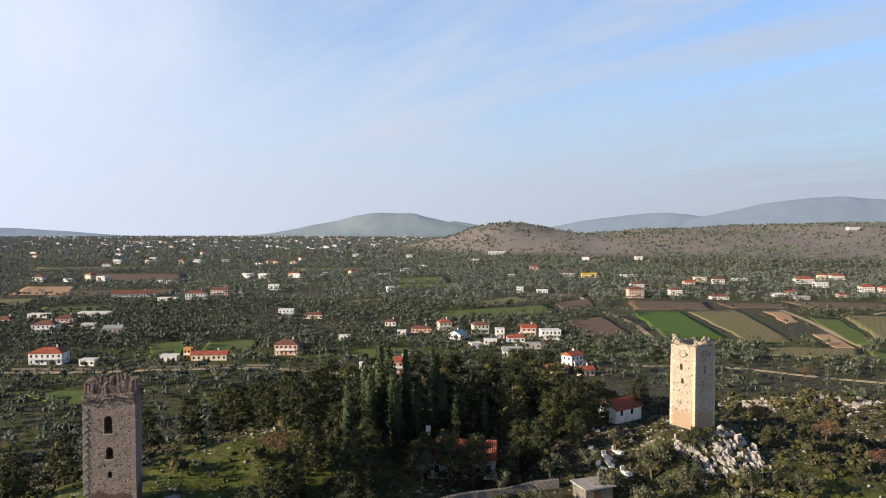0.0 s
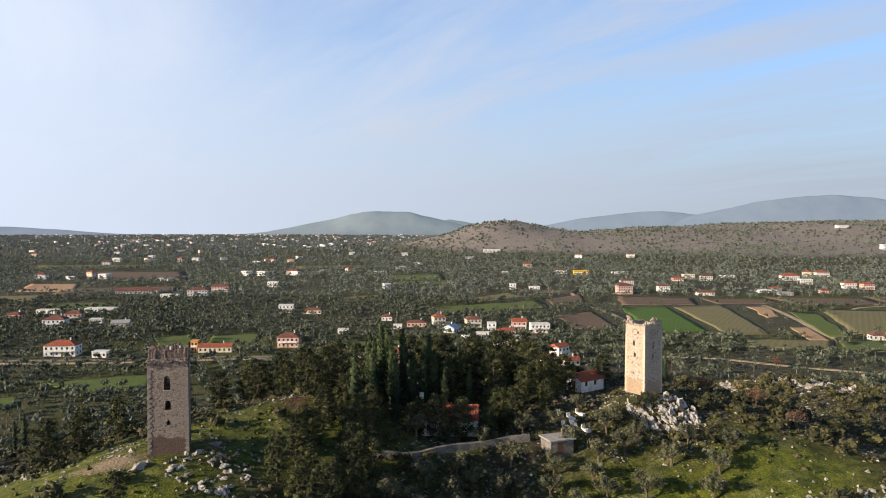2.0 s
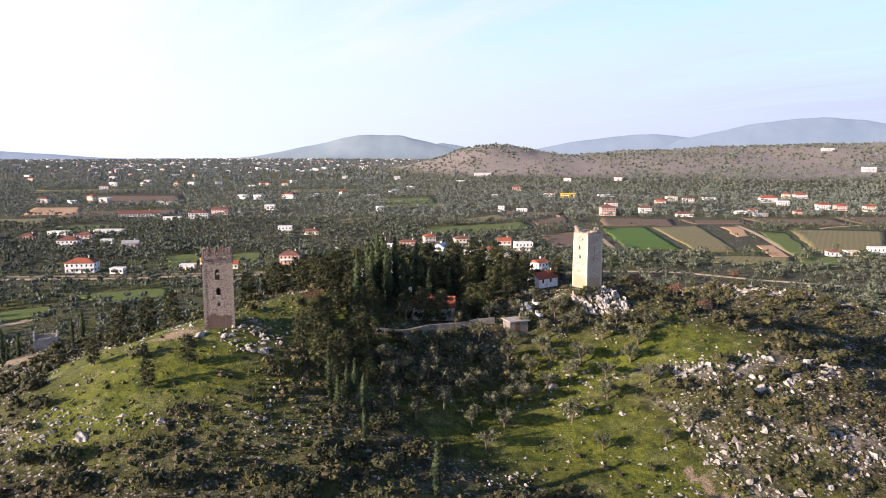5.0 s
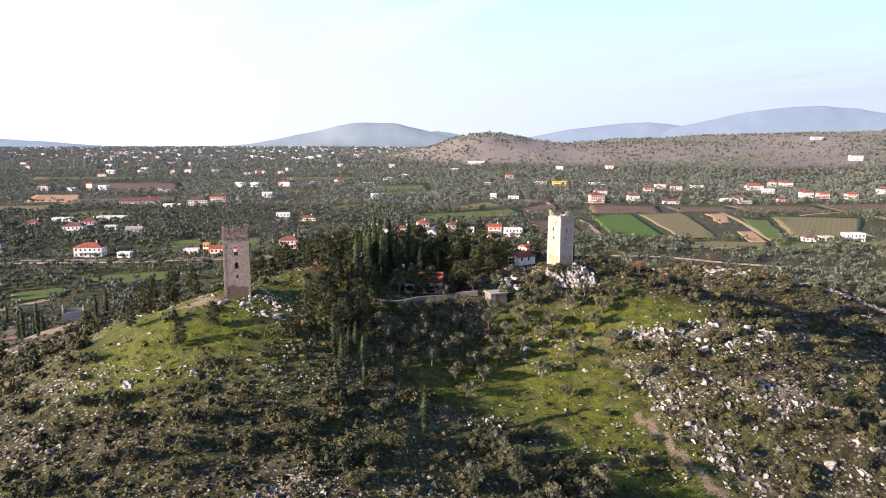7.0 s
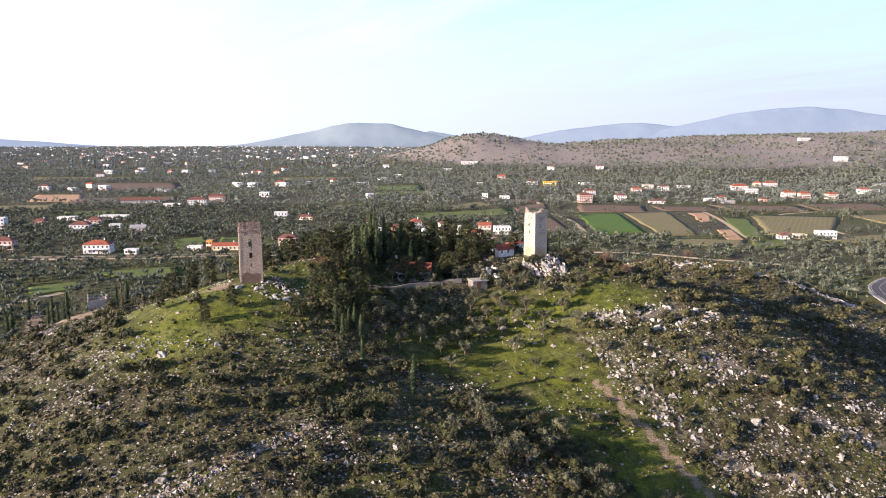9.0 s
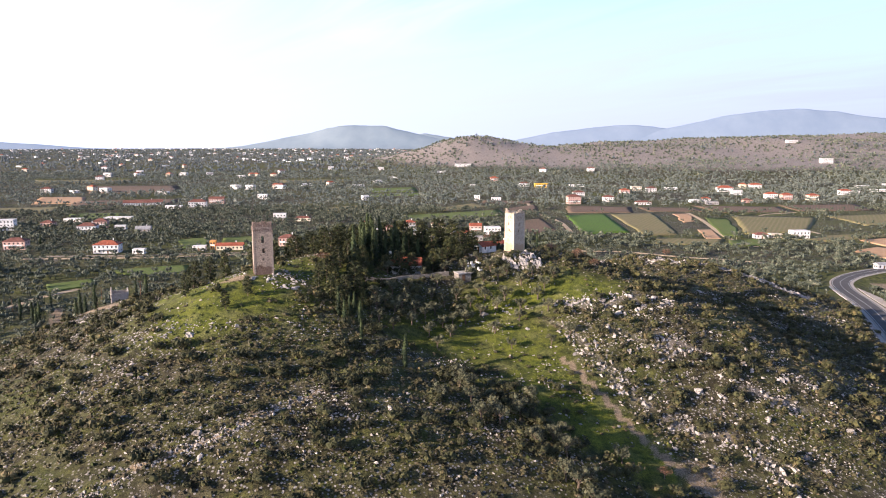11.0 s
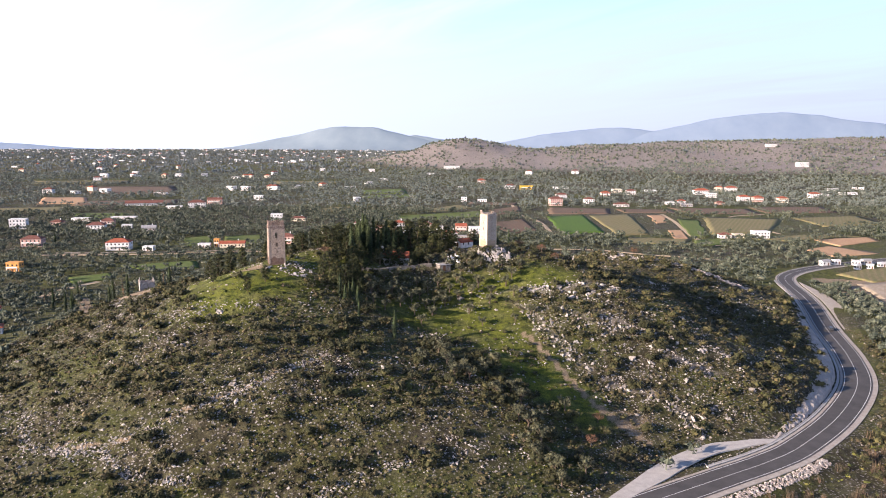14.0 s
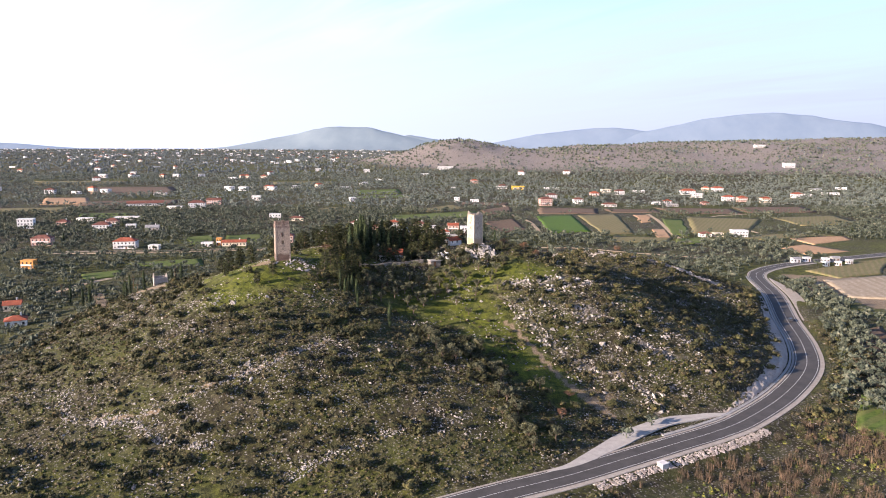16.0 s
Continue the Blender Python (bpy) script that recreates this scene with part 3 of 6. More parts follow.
def inside(x, y, poly):
    c = np.zeros(x.shape, bool)
    for (xa, ya), (xb, yb) in zip(poly, poly[1:] + poly[:1]):
        c ^= ((ya > y) != (yb > y)) & (x < (xb - xa) * (y - ya) / (yb - ya + 1e-9) + xa)
    return c


# ---------------------------------------------------------------- ground
def graded(a, b, step, lo, hi, grow=1.06):
    out, s, v = list(np.arange(a, b + step, step)), step, b + step
    while v < hi:
        s *= grow
        v += s
        out.append(v)
    s, v, left = step, a, []
    while v > lo:
        s *= grow
        v -= s
        left.append(v)
    return np.array(left[::-1] + out)


def grass_cover(x, y):
    """How far turf, rather than scrub, covers the hill."""
    spots = ((-48, 72, 18, 13), (-28, 95, 17, 14), (24, 72, 17, 16), (38, 54, 10, 14), (50, 36, 8, 12), (60, 24, 6, 9), (56, 93, 14, 8), (36, 90, 15, 9), (-52, 60, 10, 9), (-60, 92, 16, 16))
    g = np.zeros_like(x)
    for cx, cy, sx, sy in spots:
        g = np.maximum(g, 1.15 * np.exp(-(((x - cx) / sx) ** 2 + ((y - cy) / sy) ** 2) * 0.7))
    hill = smooth(1, 6, rises(x, y, HILL))
    plain_g = 0.30 + 0.5 * fbm(x, y, 90, 3)
    return np.clip(g * hill + (1 - hill) * plain_g + hill * 0.12 + fbm(x, y, 14, 3) * 0.3, 0, 1)


# belts where the rock stands out along the eastern ridge and across the near slope
BELTS = [spline(p, 1.5) for p in (
    [(42.8, 86.3), (48.4, 87.1), (52.8, 86.4), (56.5, 82.2)], [(56.6, 84.1), (63, 83.1), (76.1, 90.6)], [(46.5, 77), (51.7, 70.1), (53.7, 62), (56, 58.3), (58, 51.4), (64.5, 44.4)],
    [(61, 70.2), (67.1, 67.9), (71.7, 62.9), (76.8, 59.6)], [(71.9, 69.2), (81.7, 64.6)], [(73.2, 85.6), (85.2, 82.1)], [(68, 40), (77, 37), (85, 34), (90.7, 25), (89, 17)],
    [(91.3, 50.5), (106, 46)], [(75, 64.2), (89, 63)])]
CREST = spline([(84, 232), (98, 229), (115, 222), (126, 212), (137, 204), (151, 199), (165, 189), (182, 176)], 1.5)


def belt_share(x, y, width=2.2):
    d = np.full(x.shape, 1e9)
    for line in BELTS:
        d = np.minimum(d, line_distance(x, y, line))
    return np.exp(-(d / width) ** 2)


def build_ground():
    xs = graded(-150, 215, 2.0, -4800, 4800)
    ys = graded(-70, 245, 2.0, -900, 4640)
    X, Y = np.meshgrid(xs, ys)
    Z = ground_z(X.ravel(), Y.ravel())
    v = np.stack([X.ravel(), Y.ravel(), Z], 1)
    nx, ny = len(xs), len(ys)
    i = (np.arange(ny - 1)[:, None] * nx + np.arange(nx - 1)).ravel()
    me = mesh_of("ground", v, np.stack([i, i + 1, i + nx + 1, i + nx], 1), GROUND, True)
    x, y = v[:, 0], v[:, 1]
    soil = np.exp(-(((x + 46) / 7) ** 2 + ((y - 80) / 4) ** 2)) * 0.75
    soil = np.maximum(soil, np.exp(-(((x - 72) / 10) ** 2 + ((y - 24) / 7) ** 2)) * 0.6)
    for line, w in TRACKS:
        near = np.hypot(x - line[:, 0].mean(), y - line[:, 1].mean()) < 160
        d = np.full(x.shape, 1e9)
        d[near] = line_distance(x[near], y[near], line)
        soil = np.maximum(soil, (1 - smooth(w * 0.5, w * 1.6, d)) * 0.85)
    soil = np.maximum(soil, 0.9 * inside(x, y, [(262, 262), (330, 240), (330, 150), (262, 160), (250, 215)]))
    ridge = smooth(4, 25, rises(x, y, FAR))
    col = np.ones((len(v), 4), np.float32)
    col[:, 0], col[:, 1], col[:, 2] = grass_cover(x, y) * (1 - 0.9 * ridge), np.clip(soil, 0, 1), np.maximum(np.maximum(ridge, 0.15), 0.62 * np.maximum(belt_share(x, y, 2.6), np.exp(-(line_distance(x, y, CREST) / 5.0) ** 2)) * (np.hypot(x - 70, y - 110) < 190))
    at = me.color_attributes.new("cover", "FLOAT_COLOR", "POINT")
    at.data.foreach_set("color", col.ravel())
    tagged(new("ground", me), "hill and plain of turf, scrub and stony earth", "ground", kind="structure")


TRACKS = [(spline([(46, 60), (52, 48), (58, 36), (66, 24), (74, 14)], 2.0), 1.3),
          (spline([(-98, 124), (-106, 127), (-116, 136), (-128, 150), (-145, 175), (-165, 215)], 3.0), 3.2),
          (spline([(-80, 4), (-66, 1), (-55, 5), (-44, 10), (-32, 16), (-15, 31)], 2.0), 0.9)]
build_ground()


def ribbon(line, left, right, lift, thick=0.0, conform=False, level=None):
    """A strip along a line of points, from the offset left to the offset right, with closed sides if it is thick."""
    p = np.asarray(line)
    t = np.gradient(p, axis=0)
    t /= np.linalg.norm(t, axis=1)[:, None]
    nrm = np.stack([-t[:, 1], t[:, 0]], 1)
    a, b = p + nrm * np.atleast_1d(left)[:, None], p + nrm * np.atleast_1d(right)[:, None]
    za = ground_z(a[:, 0], a[:, 1]) if conform else np.full(len(p), ROAD_Z if level is None else level)
    zb = ground_z(b[:, 0], b[:, 1]) if conform else za
    k = len(p)
    v = np.vstack([np.column_stack([a, za + lift]), np.column_stack([b, zb + lift]), np.column_stack([a, za + lift - max(thick, 0.02)]), np.column_stack([b, zb + lift - max(thick, 0.02)])])
    f = []
    for i in range(k - 1):
        f += [(i, i + k, i + k + 1, i + 1), (i, i + 1, i + 2 * k + 1, i + 2 * k), (i + k, i + 3 * k, i + 3 * k + 1, i + k + 1)]
    f += [(0, 2 * k, 3 * k, k), (k - 1, 2 * k - 1, 4 * k - 1, 3 * k - 1)]
    return v, np.array(f)


def stretch(a, b):
    """The part of the road's line between two of its given points, counted from where it enters the view."""
    a, b = a + 2, b + 2
    i = [int(np.argmin(np.hypot(*(ROAD - ROAD_PTS[k]).T))) for k in (a, b)]
    return ROAD[i[0]:i[1] + 1]


def strip(name, args, mat, parent=None, label="", **kw):
    return part(name, mesh_of(name, *ribbon(*args, **kw), mat), mat, parent, label)


def build_road():
    fine = spline(ROAD_PTS, 2.0)
    road = strip("road", (fine, 4.6, -4.6, 0.0, 0.35), ASPHALT)
    tagged(road, "winding two-lane asphalt road with white edge lines", "road", kind="structure")
    for off, w in ((4.0, 0.16), (-4.0, 0.16), (0.1, 0.14)):
        strip("painted_line", (fine, off + w / 2, off - w / 2, 0.006, 0.004), ROAD_PAINT, road, "white road marking")
    strip("verge", (fine, -4.6, -6.2, -0.06, 0.25), GRAVEL, road, "pale gravel shoulder")
    strip("verge", (fine, 5.4, 4.6, -0.06, 0.25), GRAVEL, road, "pale gravel shoulder")
    inner = spline(list(stretch(7, 15)), 2.0)
    strip("gutter", (inner, 6.3, 5.7, 0.08, 0.3), CONCRETE, road, "cast concrete gutter")
    strip("kerb", (inner, 6.5, 6.3, 0.22, 0.4), CONCRETE, road, "pale concrete kerb")
    w = np.linspace(0, 1, len(stretch(13, 15)))
    strip("lay_by", (stretch(13, 15), -7.2, -7.2 - 7 * np.sin(w * math.pi), -0.04, 0.3), GRAVEL, road, "pale gravel lay-by")


def build_side_road():
    line = spline([(113, 17.5), (103, 16), (91, 12.5), (79, 5), (65, -7), (54, -16.2), (46, -20.3)], 2.0)
    w = np.interp(np.linspace(0, 1, len(line)), (0, 0.2, 0.6, 0.85, 1), (0.8, 2.6, 3.0, 1.7, 0.2))
    ob = strip("lay_by_road", (line, w, -w, 0.02, 0.4), CONCRETE)
    tagged(ob, "pale concrete lay-by road beside the main road", "road", kind="structure")


build_road()
build_side_road()


def field(poly, mat, label, rows=False):
    """A cultivated plot: a sheet a little above the ground, its edge uneven."""
    p = np.array(poly, float)
    k = 12
    s, t = np.meshgrid(np.linspace(0, 1, k), np.linspace(0, 1, k))
    s, t = s.ravel()[:, None], t.ravel()[:, None]
    q = (p[0] * (1 - s) + p[1] * s) * (1 - t) + (p[3] * (1 - s) + p[2] * s) * t
    q += np.column_stack([fbm(q[:, 0], q[:, 1], 30, 2), fbm(q[:, 1], q[:, 0], 30, 2)]) * 3
    z = ground_z(q[:, 0], q[:, 1]) + 0.35
    i = (np.arange(k - 1)[:, None] * k + np.arange(k - 1)).ravel()
    me = mesh_of("field", np.column_stack([q, z]), np.stack([i, i + 1, i + k + 1, i + k], 1), mat, True)
    bm = bmesh.new()
    bm.from_mesh(me)
    r = bmesh.ops.extrude_face_region(bm, geom=bm.faces[:])
    bmesh.ops.translate(bm, vec=(0, 0, -1.2), verts=[e for e in r["geom"] if isinstance(e, bmesh.types.BMVert)])
    bmesh.ops.recalc_face_normals(bm, faces=bm.faces)
    bm.to_mesh(me), bm.free()
    tagged(new("field", me), label, "field", kind="structure")
    FIELDS.append([tuple(v) for v in poly])


FIELDS = []


def crop(name, dark, light, soil, pitch, turn):
    """Rows of a crop or vines over soil."""
    m, n, b = material(name, 0.95)
    co = n("ShaderNodeTexCoord").outputs["Object"]
    r = n("ShaderNodeMapping", {"Vector": co, "Rotation": (0, 0, radians(turn))}).outputs[0]
    w = n("ShaderNodeTexWave", {"Vector": r, "Scale": 0.314 / pitch, "Distortion": 1.5, "Detail": 2.0, "Detail Scale": 1.0}).outputs[0]
    big, f = noise_of(n, 0.03, 5, vec=co), noise_of(n, 0.6, 5, vec=co)
    c = mixc(n, ramp(n, f, (0.35, (0,) * 3), (0.65, (1,) * 3)), dark, light)
    c = mixc(n, maths(n, "MULTIPLY", ramp(n, w, (0.35, (0,) * 3), (0.6, (0.7,) * 3)), ramp(n, big, (0.35, (0.3,) * 3), (0.6, (1,) * 3))), c, soil)
    put(b, Base_Color=c, Normal=bump(n, f, 0.7, 0.3))
    return m


GREEN_CROP = crop("young green crop", (0.055, 0.115, 0.012), (0.095, 0.18, 0.02), (0.08, 0.11, 0.03), 3.0, 20)
MEADOW = crop("green meadow", (0.06, 0.10, 0.018), (0.12, 0.17, 0.03), (0.14, 0.14, 0.05), 5.0, 60)
STUBBLE = crop("dry stubble", (0.15, 0.13, 0.06), (0.24, 0.20, 0.10), (0.13, 0.14, 0.05), 4.0, 30)
PLOUGHED = crop("ploughed brown earth", (0.115, 0.075, 0.05), (0.19, 0.13, 0.09), (0.10, 0.085, 0.05), 3.0, 30)
TAN = crop("bare tan earth", (0.36, 0.22, 0.12), (0.50, 0.33, 0.19), (0.40, 0.27, 0.15), 4.0, 70)
SAND = crop("pale bare earth", (0.30, 0.24, 0.165), (0.44, 0.37, 0.28), (0.26, 0.22, 0.14), 6.0, 10)
for poly, mat, label in (
    ([(162, 618), (207, 632), (191, 484), (147, 470)], GREEN_CROP, "bright green field of young crop"),
    ([(185, 725), (259, 707), (242, 645), (172, 645)], PLOUGHED, "brown ploughed field"),
    ([(213, 627), (262, 640), (228, 470), (196, 458)], STUBBLE, "olive-beige fallow field"),
    ([(278, 627), (297, 630), (278, 559), (265, 552)], TAN, "narrow strip of bare tan earth"),
    ([(256, 500), (270, 502), (254, 440), (242, 440)], TAN, "narrow strip of bare tan earth"),
    ([(300, 595), (319, 585), (278, 455), (262, 455)], MEADOW, "green and yellow meadow strip"),
    ([(337, 614), (414, 590), (346, 481), (286, 470)], STUBBLE, "dry olive-beige field in rows"),
    ([(-4, 621), (99, 681), (102, 622), (1, 562)], MEADOW, "long green meadow between groves"),
    ([(106, 690), (150, 740), (140, 650), (108, 630)], PLOUGHED, "small brown ploughed plot"),
    ([(-186, 451), (-163, 462), (-150, 412), (-164, 401)], MEADOW, "green meadow among olive groves"),
    ([(-150, 460), (-120, 470), (-112, 420), (-140, 410)], MEADOW, "green meadow among olive groves"),
    ([(-184, 316), (-139, 334), (-130, 306), (-161, 300)], MEADOW, "green meadow below the hill"),
    ([(-198, 272), (-180, 289), (-169, 269), (-188, 255)], MEADOW, "green meadow below the hill"),
    ([(-97, 703), (-62, 739), (-55, 690), (-89, 663)], STUBBLE, "yellow-green playing ground"),
    ([(360, 430), (418, 448), (413, 422), (357, 391)], TAN, "tan ploughed field"),
    ([(320, 374), (349, 392), (368, 354), (322, 339)], TAN, "tan ploughed field"),
    ([(284, 272), (380, 322), (330, 262), (290, 246)], STUBBLE, "beige stubble field beside the road"),
    ([(278, 240), (330, 255), (300, 180), (262, 190)], SAND, "pale bare levelled earth"),
    ([(206, 103), (239, 124), (200, 45), (174, 45)], PLOUGHED, "brown ploughed field below the road"),
    ([(168, 36), (196, 40), (175, -12), (150, 6)], MEADOW, "green meadow below the road"),
    ([(265, 702), (330, 692), (325, 652), (262, 657)], PLOUGHED, "brown ploughed plot"),
    ([(335, 722), (430, 702), (420, 642), (338, 642)], PLOUGHED, "brown vineyard plot in winter"),
    ([(205, 452), (255, 438), (240, 405), (190, 418)], STUBBLE, "yellow-green fallow plot"),
    ([(95, 560), (132, 590), (132, 500), (100, 475)], PLOUGHED, "brown vineyard plot in winter"),
    ([(430, 602), (520, 620), (500, 540), (422, 522)], STUBBLE, "pale fallow plot"),
    ([(-62, 432), (-20, 442), (-10, 412), (-52, 402)], MEADOW, "green meadow among olive groves"),
    ([(95, 800), (160, 790), (150, 755), (90, 770)], PLOUGHED, "brown ploughed plot"),
    ([(-420, 800), (-300, 840), (-290, 780), (-410, 745)], PLOUGHED, "brown field on the plain"),
    ([(-520, 700), (-400, 730), (-380, 660), (-500, 640)], STUBBLE, "dull brown field on the plain"),
    ([(30, 700), (80, 760), (90, 720), (40, 660)], STUBBLE, "pale fallow plot"),
    ([(-542, 1094), (-390, 1101), (-333, 939), (-464, 936)], PLOUGHED, "brown field on the plain"),
    ([(-499, 870), (-443, 875), (-395, 770), (-460, 765)], TAN, "bare tan strip on the plain"),
    ([(-360, 650), (-310, 660), (-275, 615), (-340, 605)], MEADOW, "green field among olive groves"),
    ([(-72, 1010), (5, 1048), (11, 945), (-55, 935)], MEADOW, "green meadow on the plain"),
    ([(-700, 1250), (-520, 1270), (-500, 1180), (-660, 1160)], STUBBLE, "dull brown field on the plain"),
    ([(-250, 1240), (-120, 1260), (-110, 1190), (-230, 1170)], STUBBLE, "pale fallow plot"),
    ([(440, 720), (540, 730), (520, 655), (430, 650)], PLOUGHED, "brown vineyard plot in winter"),
    ([(300, 445), (400, 470), (420, 455), (330, 425)], STUBBLE, "olive-beige fallow field"),
    ([(255, 432), (285, 440), (270, 405), (245, 400)], MEADOW, "green meadow strip"),
    ([(-60, 900), (20, 930), (20, 880), (-50, 860)], MEADOW, "green meadow on the plain"),
):
    field(poly, mat, label)


# ---------------------------------------------------------------- towers
def solid(bm):
    me = bpy.data.meshes.new("solid")
    bmesh.ops.recalc_face_normals(bm, faces=bm.faces)
    bm.to_mesh(me), bm.free()
    return new("solid", me)


def carved(bm, cutters, name, mat, parent, label=""):
    """The mesh less each of the cutters, as one part."""
    ob = solid(bm)
    cuts = [solid(c) for c in cutters]
    for c in cuts:
        mod = ob.modifiers.new("cut", "BOOLEAN")
        mod.operation, mod.object, mod.solver = "DIFFERENCE", c, "EXACT"
    dg = bpy.context.evaluated_depsgraph_get()
    me = bpy.data.meshes.new_from_object(ob.evaluated_get(dg))
    for o in (ob, *cuts):
        bpy.data.objects.remove(o)
    me.name = name
    me.materials.clear()
    me.materials.append(mat)
    return part(name, me, mat, parent, label)


def arch(bm, cx, z0, w, h, depth0, depth1, m, pointed=True):
    """An upright prism with an arched head, through the wall of one side."""
    k, r = 5, w / 2
    out = [(-r, 0), (r, 0)]
    top = h - (w * 0.75 if pointed else r)
    for i in range(k + 1):
        a = math.pi * i / k
        out.append((r * math.cos(a), top + math.sin(a) * (h - top)))
    a = [bm.verts.new(m @ Vector((cx + x, depth0, z0 + z))) for x, z in out]
    b = [bm.verts.new(m @ Vector((cx + x, depth1, z0 + z))) for x, z in out]
    bm.faces.new(a), bm.faces.new(b[::-1])
    for i in range(len(a)):
        j = (i + 1) % len(a)
        bm.faces.new((a[i], b[i], b[j], a[j]))


def side_turn(k):
    return pose(0, 0, 0, 0, 0, 90 * k)


def tower_body(w, h, windows, seed, mat, parent, wall=1.0):
    """Hollow square shaft with arched openings and the small holes that the scaffold beams left."""
    r = np.random.default_rng(seed)
    bm, hollow, wins, holes = bmesh.new(), bmesh.new(), bmesh.new(), bmesh.new()
    b = w / 2 * 1.025
    lo = [bm.verts.new((x * b, y * b, -2.5)) for x, y in ((-1, -1), (1, -1), (1, 1), (-1, 1))]
    hi = [bm.verts.new((x * w / 2, y * w / 2, h)) for x, y in ((-1, -1), (1, -1), (1, 1), (-1, 1))]
    bm.faces.new(lo[::-1]), bm.faces.new(hi)
    for i in range(4):
        bm.faces.new((lo[i], lo[(i + 1) % 4], hi[(i + 1) % 4], hi[i]))
    box(hollow, -w / 2 + wall, -w / 2 + wall, 0.5, w / 2 - wall, w / 2 - wall, h + 1)
    for side, cx, z0, ww, hh in windows:
        arch(wins, cx, z0, ww, hh, -w / 2 - 0.5, -w / 2 + wall + 0.2, side_turn(side))
    for side in range(4):
        taken = [(cx, z0, ww, hh) for s, cx, z0, ww, hh in windows if s == side]
        for level in np.arange(2.8, h - 1.2, 1.35):
            for cx in np.linspace(-w * 0.4, w * 0.4, 5):
                x, z = cx + r.normal() * 0.18, level + r.normal() * 0.16
                if r.random() < 0.8 and not any(abs(x - c) < q / 2 + 0.3 and z0 - 0.4 < z < z0 + e + 0.4 for c, z0, q, e in taken):
                    box(holes, x - 0.09, -w / 2 - 0.4, z - 0.1, x + 0.09, -w / 2 + 0.35, z + 0.1, side_turn(side))
    return carved(bm, [hollow, wins, holes], "shaft", mat, parent)


def merlon_mesh(r, w, h, t, mat):
    """A battlement tooth with a dipped, crumbling top."""
    bm = bmesh.new()
    n = 7
    fr, bk = [], []
    for i in range(n):
        x = -w / 2 + w * i / (n - 1)
        top = h - 0.42 * h * (1 - abs(2 * i / (n - 1) - 1)) * 0.4 + r.normal() * 0.04
        fr.append((bm.verts.new((x, -t / 2 + r.normal() * 0.02, 0)), bm.verts.new((x, -t / 2 + r.normal() * 0.03, top))))
        bk.append((bm.verts.new((x, t / 2 + r.normal() * 0.02, 0)), bm.verts.new((x, t / 2 + r.normal() * 0.03, top + r.normal() * 0.05))))
    for i in range(n - 1):
        bm.faces.new((fr[i][0], fr[i + 1][0], fr[i + 1][1], fr[i][1]))
        bm.faces.new((bk[i][0], bk[i][1], bk[i + 1][1], bk[i + 1][0]))
        bm.faces.new((fr[i][1], fr[i + 1][1], bk[i + 1][1], bk[i][1]))
        bm.faces.new((fr[i][0], bk[i][0], bk[i + 1][0], fr[i + 1][0]))
    for e in (0, n - 1):
        bm.faces.new((fr[e][0], fr[e][1], bk[e][1], bk[e][0]))
    return bm


def stones_along(r, count, place, size, mat, flat=0.7):
    """Loose irregular stones, joined."""
    bits = []
    for _ in range(count):
        v, f = boulder(r, flat)
        a = r.random() * 6.3
        c, s = math.cos(a), math.sin(a)
        v = v @ np.array(((c, s, 0), (-s, c, 0), (0, 0, 1))) * size * (0.6 + 0.8 * r.random())
        bits.append((v + np.array(place(r)), f))
    return mesh_of("stones", *join(bits), mat)


def build_west_tower():
    """The battlemented tower on the turf knoll."""
    w, h = 5.5, 13.9
    t = thing("stone_tower", pose(-39.0, 85.0, 41.7, 0, 0, 16), "square medieval rubble-stone tower with battlements and arched windows", "tower")
    wins = [(0, -0.1, 9.3, 0.85, 2.1), (0, 0.0, 6.35, 0.78, 1.45), (0, 0.02, 4.15, 0.42, 0.8), (3, 0.0, 9.3, 0.8, 1.8), (3, 0, 6.0, 0.6, 1.2), (2, 0, 9.3, 0.9, 2.0), (1, 0, 9.3, 0.8, 1.9)]
    shaft = tower_body(w, h, wins, 3, TOWER_GREY, t)
    r = np.random.default_rng(12)
    for side in range(4):
        for i in range(4):
            cx = -w / 2 + w * (i + 0.5) / 4
            mw = 1.10 + r.normal() * 0.03
            bm = merlon_mesh(r, mw, 1.22 + r.normal() * 0.08 + (0.30 if (side, i) in ((0, 3), (1, 0)) else 0), 0.7, TOWER_BAND)
            y = -w / 2 + 0.37
            if side % 2 and i in (0, 3):
                continue
            bmesh.ops.transform(bm, matrix=side_turn(side) @ pose(cx, y, h - 0.02), verts=bm.verts)
            part("merlon", bm, TOWER_BAND, t)
    for side in range(4):
        place = lambda q, s=side: tuple(side_turn(s) @ Vector((q.uniform(-w / 2, w / 2), -w / 2 + 0.03 + q.random() * 0.06, h - 0.75 + q.normal() * 0.28)))
        part("rubble_band", stones_along(r, 110, place, 0.17, TOWER_BAND), TOWER_BAND, t, "projecting band of dark rubble")["kind"] = "stuff"
    for side, cx, z0 in ((0, -0.1, 9.3), (0, 0.0, 6.35)):
        bm = bmesh.new()
        box(bm, cx - 0.6, -w / 2 - 0.09, z0 - 0.16, cx + 0.6, -w / 2 + 0.3, z0 + 0.0)
        bmesh.ops.bevel(bm, geom=bm.edges[:], offset=0.03, segments=1)
        part("window_sill", bm, TOWER_BUFF, shaft, "pale stone sill")
    quoins(shaft, w, h, r, QUOIN_GREY)


